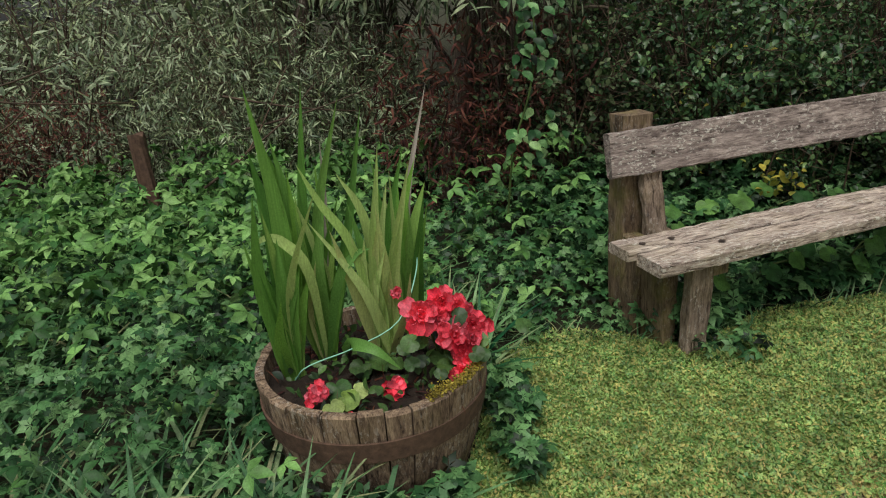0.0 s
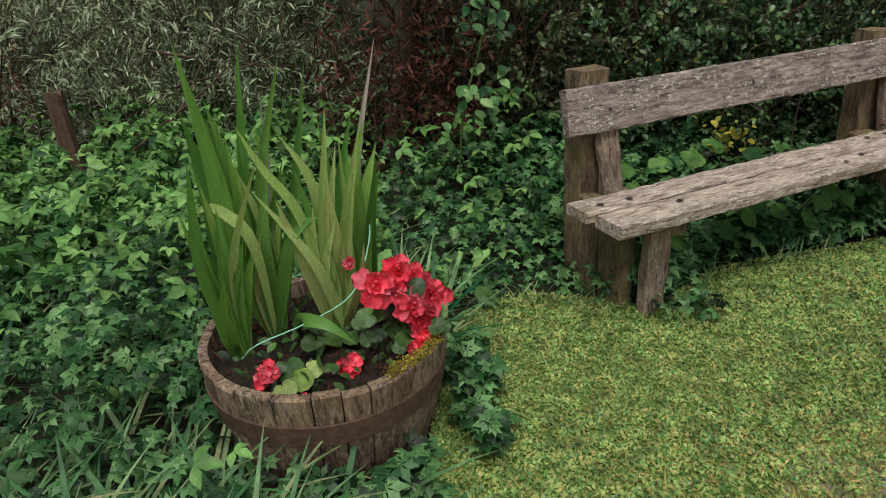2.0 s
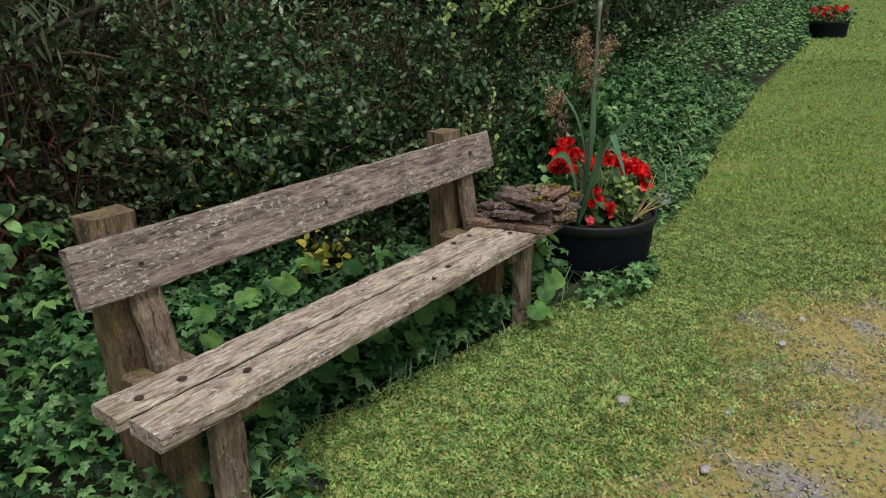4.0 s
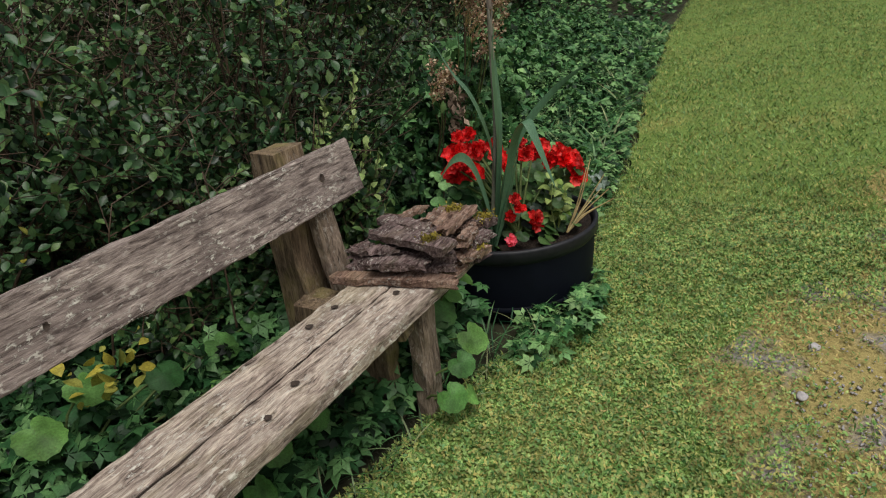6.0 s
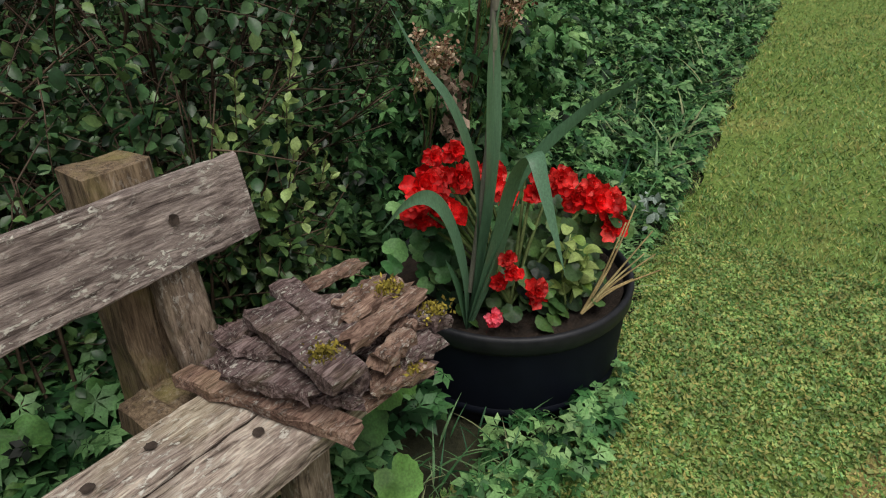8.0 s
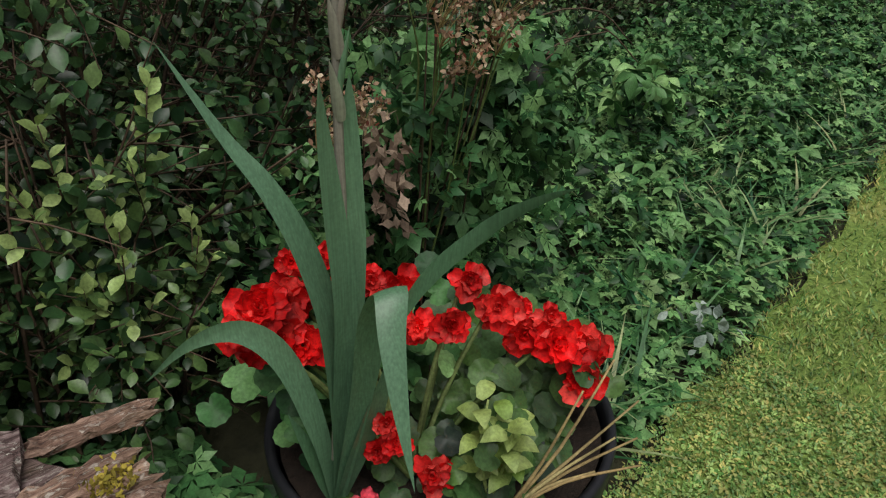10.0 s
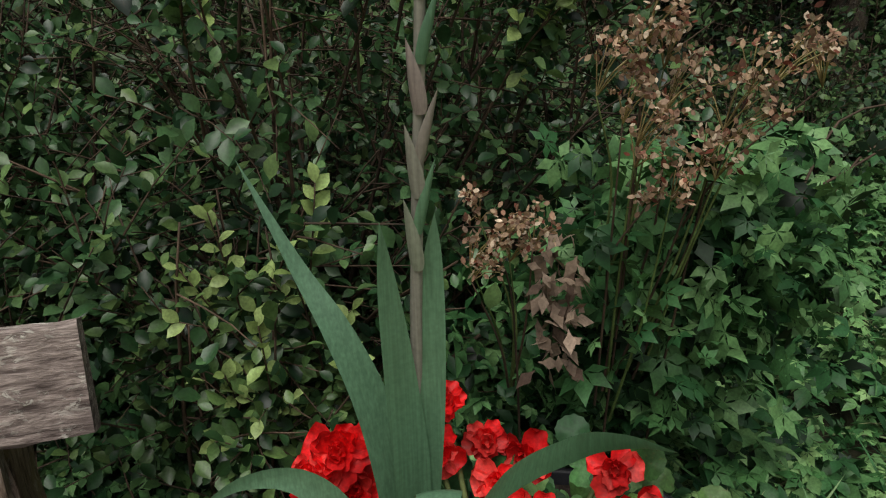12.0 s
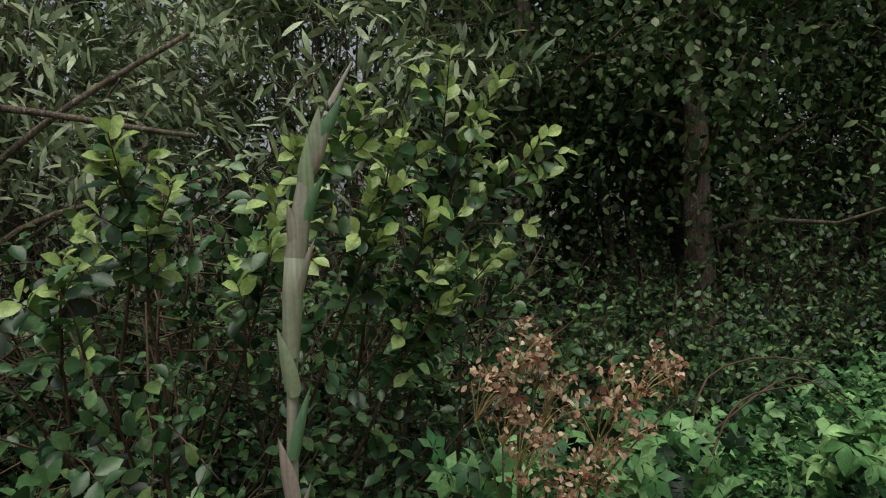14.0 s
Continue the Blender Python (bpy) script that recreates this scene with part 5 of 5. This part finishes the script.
def leafy_shoot(foot, tip, seed, size=0.05, step=0.02, leafage=M_SALLOW, young=0.72):
    """A young branch with leaves alternating along its upper half and new leaves at the tip, paled as if lit."""
    g = rng(seed)
    t = thing("sallow_shoot", foot, "young sallow branch with new leaves at its tip, paled as if lit", "branch", "sallow shoots over the bush")
    f, e = np.array(foot, float), np.array(tip, float)
    mid = (f + e) / 2 + np.array([g.normal(0, 0.04), g.normal(0, 0.04), 0.05])
    line = np.array([tuple(p) for p in curve_points([f, mid, e], 12)])
    tubes("twig", [(line, 0.0045, 0.0014)], M_TWIG, t, 5)
    jobs = [(line, 0.35)]
    for k in range(5):
        q = line[5 + k]
        d = unit(unit(e - f) + g.normal(0, 0.5, 3)) * g.uniform(0.08, 0.16)
        side = np.array([q, q + d * 0.5, q + d])
        tubes("twig", [(side, 0.0022, 0.001)], M_TWIG, t, 4)
        jobs.append((side, 0.15))
    for name, mat, lo, hi in (("leaves", leafage, 0.0, young), ("young_leaves", M_SHOOT, young, 1.0)):
        P, D, N, S = [], [], [], []
        for ln, start in jobs:
            L = np.linalg.norm(ln[-1] - ln[0])
            n = int(L * (1 - start) / step) + 4
            for i in range(n):
                v = start + (1 - start) * i / (n - 1)
                if not (lo <= v < hi or (hi == 1.0 and v >= lo)):
                    continue
                w = np.linspace(0, 1, len(ln))
                p = np.array([np.interp(v, w, ln[:, a]) for a in range(3)])
                d = unit(ln[-1] - ln[-2])
                s = unit(np.cross(d, np.array([0.3, -1, 0.2]))) * (1 if i % 2 else -1)
                P.append(p)
                D.append(d * (0.5 + 0.9 * (v > 0.85)) + s * 0.8 + g.normal(0, 0.3, 3))
                N.append(np.array([0, -0.5, 0.8]) + g.normal(0, 0.4, 3))
                S.append(size * g.uniform(0.75, 1.2) * (1.0 if v < 0.85 else 0.85))
        cloud(name, OVAL, P, D, N, S, mat, t, 1.0, "lime new leaves, paled as if lit" if mat == M_SHOOT else "")
    return t


SHOOTS = [((2.997, 1.05, 1.15), (3.052, 0.8, 1.83)), ((3.04, 1.05, 1.15), (3.173, 0.8, 1.78)), ((3.01, 1.05, 1.15), (3.29, 0.8, 1.65)), ((2.69, 1.05, 1.16), (2.832, 0.8, 1.736)), ((2.744, 1.05, 1.02), (2.856, 0.8, 1.534)), ((2.99, 1.05, 0.96), (3.145, 0.8, 1.374)), ((2.8, 1.05, 0.97), (2.986, 0.8, 1.49)), ((2.52, 1.05, 0.975), (2.654, 0.8, 1.508)),
          ((2.425, 1.05, 1.08), (2.461, 0.8, 1.553)), ((2.337, 1.05, 1.17), (2.355, 0.8, 1.65)), ((2.237, 1.05, 0.98), (2.268, 0.8, 1.42)), ((2.867, 1.05, 1.065), (2.911, 0.8, 1.644)), ((2.6, 1.05, 1.07), (2.702, 0.8, 1.624)), ((2.85, 1.05, 0.865), (3.049, 0.8, 1.294))]
for i, (f, e) in enumerate(SHOOTS):
    leafy_shoot(f, e, 800 + i)
for i, e in enumerate(((2.19, 0.66, 0.823), (2.25, 0.58, 0.63), (2.325, 0.54, 0.741), (2.365, 0.58, 0.555), (2.42, 0.56, 0.46), (2.486, 0.6, 0.66), (2.26, 0.64, 0.93), (2.39, 0.62, 0.84), (2.288, 0.58, 0.49), (2.455, 0.64, 0.966))):
    leafy_shoot((2.36 + 0.01 * i, 0.9, 0.0), e, 840 + i, 0.044, 0.022, M_SALLOWL, 0.8)

# willow scrub behind the bed
wil = shrub("willow_scrub", (-2.4, 4.3, 0), 111, 34, 2.1, 1.2, 14, 0.5, 0.03, 0.1, NARROW, M_WILLOW, "grey-green willow scrub behind the planting bed", "bush", droop=0.3, group="willow scrub behind the bed")
for x, y, a, s in ((-0.9, 4.2, 70, 1.0), (-4.2, 4.6, 200, 1.1), (-3.2, 5.8, 30, 1.2), (-1.2, 6.0, 260, 1.3), (-5.8, 5.8, 100, 1.3), (-1.7, 3.6, 310, 0.62), (-3.4, 3.7, 15, 0.62), (-0.75, 3.4, 150, 0.8), (-0.45, 2.9, 40, 0.6), (-1.05, 3.1, 215, 0.6), (0.05, 3.2, 120, 0.72)):
    ob = copy_thing(wil, pose(x, y, 0, 0, 0, a))
    ob.scale = (s, s, s)
wtree = shrub("willow_tree", (1.4, 3.9, 0), 115, 36, 4.2, 1.7, 20, 0.6, 0.032, 0.135, NARROW, M_WILLOW, "tall willow with drooping narrow leaves", "tree", bark=M_STEM, droop=0.28, rise_from=0.6, wide=1.3)
ob = copy_thing(wtree, pose(3.6, 4.6, 0, 0, 0, 130))
ob.scale = (1.15, 1.15, 1.2)
ob = copy_thing(wtree, pose(0.2, 4.9, 0, 0, 0, 250))
# Added copies whose crowns shade the bench back; the last is stretched above sight.
ob = copy_thing(wtree, pose(0.75, 2.95, 0, 0, 0, 20))
ob.scale = (0.85, 0.8, 0.95)
ob = copy_thing(wtree, pose(0.45, 2.3, 0, 0, 0, 75))
ob.scale = (0.62, 0.5, 1.4)


def tree(name, at, seed, height, crown_r, first, label, leaves=9000, size=0.1):
    """A woodland tree: tapered leaning trunk, limbs, and clumps of leaves with gaps."""
    r = rng(seed)
    t = thing(name, (0, 0, 0), label, "tree", "woodland trees")
    u = np.linspace(0, 1, 9)
    lean = r.normal(0, 0.06, 2) * height
    c = np.stack([lean[0] * u + np.cumsum(r.normal(0, 0.05, 9)), lean[1] * u + np.cumsum(r.normal(0, 0.05, 9)), height * u - 0.1], -1)
    tubes("trunk", [(c, 0.085 + 0.01 * height, 0.02)], M_STEM, t, 8)
    limbs, cl = [], []
    for k in range(26):
        s = r.uniform(first, 1)
        q = np.array([np.interp(s, u, c[:, i]) for i in range(3)])
        az = r.uniform(0, math.tau)
        L = crown_r * r.uniform(0.5, 1.1) * (1.1 - 0.5 * s)
        d = np.array([math.cos(az), math.sin(az), r.uniform(-0.1, 0.7)])
        w = np.linspace(0, 1, 5)[:, None]
        lm = q + d * L * w + r.normal(0, 0.06, (5, 3)) * w * L
        limbs.append((lm, 0.03, 0.006))
        for j in range(5):
            cl.append(lm[1 + int(r.integers(0, 4))] + r.normal(0, 0.22, 3))
    for lm in limbs:
        tubes("limb", [lm], M_STEM, t, 5)
    cl = np.array(cl)
    k = r.integers(0, len(cl), leaves)
    P = cl[k] + r.normal(0, 0.26, (leaves, 3)) * np.array([1, 1, 0.7])
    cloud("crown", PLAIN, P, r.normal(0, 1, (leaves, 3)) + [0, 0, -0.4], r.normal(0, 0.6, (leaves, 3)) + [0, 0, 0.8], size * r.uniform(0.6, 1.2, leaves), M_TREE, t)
    t.location = at
    return t


t1 = tree("woodland_tree", (5.2, 5.2, 0), 121, 7.5, 2.2, 0.2, "dark broadleaf tree at the wood edge", 12000, 0.09)
t2 = tree("woodland_tree", (8.6, 6.2, 0), 122, 8.5, 2.4, 0.12, "dark broadleaf tree with several low limbs", 12000, 0.1)
t3 = tree("woodland_tree", (7.4, 4.2, 0), 123, 6.5, 1.8, 0.25, "slim dark woodland tree", 9000, 0.085)
# The trees at x 6.4 and 9.2 are added to shade the verge.
for k, (src, x, y, a, s) in enumerate(((t1, 10.5, 5.2, 40, 1.0), (t3, 9.2, 4.2, 100, 0.9), (t2, 6.3, 8.4, 150, 1.1), (t1, 3.4, 8.0, 220, 1.1), (t2, 10.8, 8.6, 300, 1.1), (t3, 12.2, 6.0, 10, 1.1), (t1, 13.5, 8.2, 80, 1.2), (t2, 15.5, 7.2, 190, 1.1), (t2, 1.0, 8.6, 70, 1.1), (t1, -1.5, 9.5, 170, 1.1), (t2, -4.5, 9.5, 250, 1.2), (t3, 18, 8, 30, 1.3), (t1, 21, 8.5, 130, 1.3), (t2, 26, 9.5, 20, 1.4), (t1, 8.0, 11.0, 310, 1.3), (t2, 13, 12, 10, 1.4), (t1, 4.5, 12, 90, 1.4), (t2, -8, 10, 60, 1.2), (t1, 6.4, 3.5, 265, 0.85), (t1, 9.2, 3.3, 35, 0.95), (t3, 5.0, 3.9, 200, 0.8), (t2, 6.6, 5.6, 15, 0.95))):
    ob = copy_thing(src, pose(x, y, 0, 0, 0, a))
    ob.scale = (s, s, s)

# dark understorey and the hedge along the lawn
hed = shrub("hedge_shrub", (4.5, 3.6, 0), 131, 34, 1.8, 0.9, 14, 0.4, 0.034, 0.07, PLAIN, M_DARKBUSH, "dense dark shrub along the lawn verge", "bush", group="shrubs along the verge")
for x, y, a, s in ((3.75, 2.2, 25, 0.55), (4.4, 2.3, 130, 0.6), (5.1, 2.5, 250, 0.65), (6.0, 2.8, 320, 0.7), (6.9, 3.0, 45, 0.75), (5.6, 3.5, 190, 0.75), (4.1, 2.9, 80, 0.7), (5.9, 4.2, 60, 0.8), (3.0, 6.0, 15, 1.2), (5.0, 6.6, 75, 1.3), (7.5, 7.2, 140, 1.3), (9.8, 7.0, 210, 1.3), (12, 7.4, 300, 1.4), (7.2, 3.6, 130, 0.9), (8.4, 3.5, 200, 1.1), (9.5, 3.6, 280, 1.3), (11, 3.9, 20, 1.4), (12.6, 4.3, 90, 1.5), (14.4, 4.8, 160, 1.6), (16.4, 5.2, 230, 1.7), (18.6, 5.8, 310, 1.8), (21, 6.2, 40, 1.9), (24, 7, 110, 2.0), (27.5, 8, 180, 2.1), (31, 9, 250, 2.2)):
    ob = copy_thing(hed, pose(x, y, 0, 0, 0, a))
    ob.scale = (s, s, s)

for i, (x, y) in enumerate(((5.6, 5.0), (6.2, 4.6), (6.9, 5.0), (7.6, 4.9), (8.0, 4.4), (8.7, 4.9), (9.4, 5.2), (4.6, 5.4))):
    g = rng(700 + i)
    ctrl = [(x, y, -0.1), (x + g.normal(0, 0.08), y, 1.2), (x + g.normal(0, 0.15), y, 2.6), (x + g.normal(0, 0.25), y, 4.5)]
    tagged(tubes("sapling_trunk", [(curve_points(ctrl, 12), 0.05 + 0.02 * g.random(), 0.025)], M_STEM, None, 8), "slim bare grey-brown trunk in the dark wood", "trunk", "trunks in the wood")

# old willow limbs and dead twigs over the bed
for i, (ctrl, r0, r1) in enumerate((([(-0.75, 4.0, 0.3), (-0.62, 4.0, 1.1), (-0.4, 4.0, 1.7), (-0.3, 3.9, 2.6)], 0.06, 0.03), ([(-0.7, 4.1, 0.8), (-0.35, 4.1, 1.5), (0.0, 4.0, 2.4)], 0.035, 0.02),
                                   ([(0.15, 2.7, 0.0), (0.3, 2.6, 1.0), (0.42, 2.6, 1.8), (0.4, 2.7, 2.8)], 0.1, 0.06), ([(0.4, 2.6, 0.9), (0.9, 2.2, 1.35), (1.5, 2.0, 1.6)], 0.025, 0.01), ([(0.4, 2.6, 1.0), (0.8, 2.0, 1.25), (1.1, 1.8, 1.2)], 0.015, 0.006),
                                   ([(0.5, 3.0, 1.9), (1.6, 2.6, 2.0), (2.6, 2.4, 1.85)], 0.025, 0.01), ([(1.2, 2.9, 1.2), (2.0, 2.6, 1.9), (2.6, 2.5, 2.3)], 0.02, 0.01), ([(1.4, 3.0, 1.0), (1.9, 2.7, 1.5), (2.7, 2.6, 1.7)], 0.02, 0.008))):
    tagged(tubes("willow_limb", [(curve_points(ctrl, 10), r0, r1)], M_STEM, None, 8), "bare dark leaning willow limb", "branch", "willow limbs")
for i, ctrl in enumerate(([(-3.2, 2.6, 1.0), (-2.5, 2.5, 1.08), (-2.0, 2.5, 1.22)], [(-2.9, 2.5, 1.15), (-2.4, 2.5, 1.0), (-1.8, 2.6, 0.92)], [(-3.0, 2.4, 0.8), (-2.5, 2.4, 0.85), (-2.2, 2.5, 1.1)], [(-1.35, 2.4, 0.5), (-1.0, 2.4, 0.72), (-0.75, 2.4, 0.95)], [(-1.2, 2.5, 0.7), (-0.8, 2.4, 0.78), (-0.4, 2.4, 0.88)], [(-1.5, 2.4, 0.4), (-1.2, 2.4, 0.6), (-0.9, 2.5, 1.05)], [(-1.3, 2.6, 0.9), (-0.9, 2.5, 0.8), (-0.5, 2.4, 0.74)])):
    tagged(tubes("dead_branch", [(curve_points(ctrl, 8), 0.009, 0.003)], M_TWIG, None, 6), "thin bare dead branch over the bed", "branch", "dead branches over the bed")
bm = bmesh.new()
bmesh.ops.create_cone(bm, cap_ends=True, segments=12, radius1=0.055, radius2=0.045, depth=0.5)
bmesh.ops.translate(bm, verts=bm.verts, vec=(-1.82, 2.55, 0.5))
for v in bm.verts:
    v.co += Vector(rng(int(abs(v.co.x * 991 + v.co.y * 77) * 10)).normal(0, 0.008, 3))
tagged(part("tree_stump", bm, M_RUST), "thin reddish-brown broken stump standing in the bed", "stump")


def leaf_heap(name, at, spread, n, size, shape, mat, seed, label, category, stems=0):
    r = rng(seed)
    P = np.array(at) + np.clip(r.normal(0, 1, (n, 3)), -1.7, 1.7) * np.array(spread)
    ob = cloud(name, shape, P, r.normal(0, 1, (n, 3)) + [0, -0.2, -0.3], r.normal(0, 0.6, (n, 3)) + [0, -0.3, 0.7], size * r.uniform(0.5, 1.2, n), mat)
    return tagged(ob, label, category)


leaf_heap("dead_fern", (0.14, 2.0, 0.72), (0.36, 0.2, 0.3), 2400, 0.075, NARROW, M_RUSTLEAF, 141, "withered reddish-brown fern under the willow", "dead fern")
leaf_heap("dead_fern", (0.22, 1.75, 0.42), (0.1, 0.08, 0.1), 600, 0.045, NARROW, M_RUSTLEAF, 142, "withered reddish-brown fern by the bench", "dead fern")
leaf_heap("dead_fern", (-2.6, 3.0, 0.75), (0.35, 0.2, 0.15), 2200, 0.05, NARROW, M_RUSTLEAF, 143, "withered reddish-brown fern behind the bed", "dead fern")
leaf_heap("yellow_leaves", (1.23, 0.72, 0.43), (0.07, 0.03, 0.06), 34, 0.05, OVAL, M_YELLOW, 144, "yellowing leaves low on the sallow", "leaves")
leaf_heap("yellow_leaves", (1.2, 1.1, 0.75), (0.3, 0.15, 0.2), 40, 0.036, OVAL, M_YELLOW, 145, "yellowing leaves among the sallow", "leaves")

shrub("low_sallow", (2.28, 0.64, 0), 107, 9, 0.72, 0.1, 8, 0.13, 0.018, 0.04, OVAL, M_SALLOWL, "young sallow shoots beside the stacked bark", "bush", foot=0.03, rise_from=0.5)
for i, ctrl in enumerate(([(4.3, 1.5, 0.5), (4.5, 1.55, 0.78), (4.9, 1.5, 0.8), (5.1, 1.4, 0.62)], [(4.4, 1.5, 0.4), (4.6, 1.5, 0.66), (4.95, 1.45, 0.7)], [(4.5, 1.6, 0.5), (4.9, 1.5, 0.72), (5.2, 1.4, 0.5)])):
    tagged(tubes("dead_twig", [(curve_points(ctrl, 10), 0.006, 0.003)], M_TWIG, None, 5), "arching dry twig above the verge", "twig", "dry twigs over the verge")
# climbing shoot with large leaves
vine = thing("climbing_shoot", (0.05, 1.2, 0.3), "climbing shoot with hanging light green leaves", "climber")
tubes("stem", [(curve_points([(-0.03, 1.25, 0.3), (0.0, 1.22, 0.65), (0.08, 1.2, 0.9), (0.12, 1.2, 1.15), (0.1, 1.22, 1.5)], 14), 0.006, 0.004)], M_GREENSTEM, vine)
r = rng(151)
for i in range(66):
    z = r.uniform(0.95, 1.35) if i < 38 else r.uniform(0.58, 0.85)
    p = (0.12 + r.normal(0, 0.075) - (0.06 if z < 0.9 else 0), 1.18 + r.normal(0, 0.04), z)
    a = r.uniform(-1, 1)
    L = r.uniform(0.05, 0.075)
    q = [Vector(p), Vector(p) + Vector((a * 0.6 * L, -0.4 * L, -0.25 * L)), Vector(p) + Vector((a * L, -0.55 * L, -0.65 * L))]
    part("leaf", sword_leaf(q, 0.042, (0.2 * a, -1, 0.5), 7), M_ELDER if z > 0.9 else M_VERGE, vine, "", True)

# ---- dead flower heads behind the tub ----
dead = thing("dead_flower_plant", (2.98, 0.55, 0.0), "tall perennial with brown dried flower heads behind the tub", "plant")
r = rng(161)
HEADS = [(2.935, 0.38, 1.215, 0.05), (2.918, 0.38, 1.18, 0.045), (2.971, 0.38, 1.25, 0.045), (3.0, 0.38, 1.21, 0.04), (2.935, 0.36, 1.13, 0.04), (2.99, 0.36, 1.105, 0.05), (3.045, 0.36, 1.15, 0.045), (3.087, 0.33, 1.125, 0.05), (3.14, 0.33, 1.085, 0.04), (2.97, 0.35, 1.065, 0.045), (3.026, 0.33, 1.06, 0.05), (3.09, 0.33, 1.035, 0.045), (2.97, 0.35, 0.98, 0.03), (3.015, 0.33, 0.99, 0.03),
         (3.12, 0.31, 1.18, 0.045), (3.16, 0.31, 1.19, 0.05), (3.205, 0.31, 1.18, 0.045), (2.7, 0.42, 0.96, 0.03), (2.746, 0.42, 0.925, 0.045), (2.71, 0.42, 0.89, 0.04), (2.8, 0.42, 0.92, 0.045), (2.776, 0.42, 0.885, 0.035), (2.716, 0.42, 0.845, 0.025)]
for i, (x, y, z, s) in enumerate(HEADS):
    rays, P = [], []
    foot = (x + r.normal(0, 0.02), y + 0.03, z - s * 1.2)
    for k in range(7):
        e = np.array([x, y, z]) + unit(r.normal(0, 1, 3) + np.array([0, -0.2, 0.6])) * s * r.uniform(0.6, 1.1)
        rays.append(([foot, (np.array(foot) + e) / 2 + [0, 0, 0.008], e], 0.0016, 0.001))
        P.append(e + r.normal(0, 0.008, (11, 3)))
    P = np.concatenate(P)
    head = tubes("flower_head", rays, M_DRYSTEM, dead, 3)
    cloud("floret_mass", PLAIN, P, r.normal(0, 1, P.shape), r.normal(0, 1, P.shape), r.uniform(0.009, 0.017, len(P)), M_DRYFLOWER, head)
    node = (3.0 + (x - 3.0) * 0.45, 0.5, 0.62 + r.uniform(-0.2, 0.2)) if x > 2.85 else (2.8, 0.54, 0.5)
    start = (node[0] + 0.05, 0.58, 0.0) if i in (0, 8, 18) else node
    tubes("stem", [(curve_points([start, ((x + node[0]) / 2 + r.normal(0, 0.02), (y + 0.5) / 2, (z + node[2]) / 2), foot], 8), 0.0032, 0.0014)], M_GREENSTEM if i % 2 else M_TWIG, dead)
leaf_heap("meadow_plant_leaves", (3.2, 0.55, 0.72), (0.17, 0.09, 0.16), 900, 0.06, FIVE, M_ELDER, 162, "large palmate leaves under the dead flower heads", "plant")
leaf_heap("meadow_plant_leaves", (3.05, 0.68, 0.48), (0.24, 0.1, 0.15), 700, 0.05, TRIPLE, M_ELDER, 163, "mixed leaves behind the tub", "plant")
leaf_heap("withered_leaves", (2.85, 0.43, 0.76), (0.025, 0.02, 0.08), 110, 0.045, LOBED, M_WITHERED, 164, "withered pale hanging leaves on a dead stem", "dead leaves")
leaf_heap("silver_leaves", (3.75, 0.1, 0.16), (0.05, 0.05, 0.03), 24, 0.045, OVAL, M_SILVER, 165, "small silver-leaved plant at the verge", "plant")
leaf_heap("bright_weed", (4.8, 1.1, 0.5), (0.14, 0.1, 0.06), 60, 0.1, TRIPLE, M_VERGE, 166, "bright green broad-leaved weed in the verge", "weed")

# ---- far tub of flowers ----
tub2 = thing("tub_planter", (15.5, 1.15, 0.0), "distant dark tub of red flowers on the verge", "planter")
tub_body(tub2)
ftub = thing("begonia_plant", (15.5, 1.15, 0.28), "red and pale flowers overflowing the distant tub", "flower plant")
r = rng(171)
for i in range(30):
    x, y = 15.5 + r.normal(0, 0.17), 1.15 + r.normal(0, 0.2)
    part("flower", blossom((x, y, 0.42 + r.uniform(-0.06, 0.14)), 0.06, (-1, -0.3, 0.6), 400 + i, 11), M_RED if i % 4 else M_SILVER, ftub, "", True)
cloud("foliage", OVAL, np.array([15.5, 1.15, 0.4]) + r.normal(0, 1, (500, 3)) * [0.17, 0.2, 0.09], r.normal(0, 1, (500, 3)), r.normal(0, 0.5, (500, 3)) + [0, 0, 1], r.uniform(0.05, 0.09, 500), M_VERGE, ftub)

set_down(tub2, 0, 0, 0.575)
set_down(ftub, 0, 0, 0.575)

# ---- pale house wall glimpsed through the wood ----
house = thing("house", (13.0, 19.0, 0.0), "pale house wall glimpsed through the trees", "house")
part("wall", timber((7.5, 18, 2.0), (15, 18.5, 2.0), 0.4, 4.0, 7, wear=0.0), M_WALL, house)
part("roof", timber((7.2, 18, 4.6), (15.3, 18.5, 4.6), 1.6, 1.0, 8, wear=0.0, chamfer=0.4), M_STONE, house)
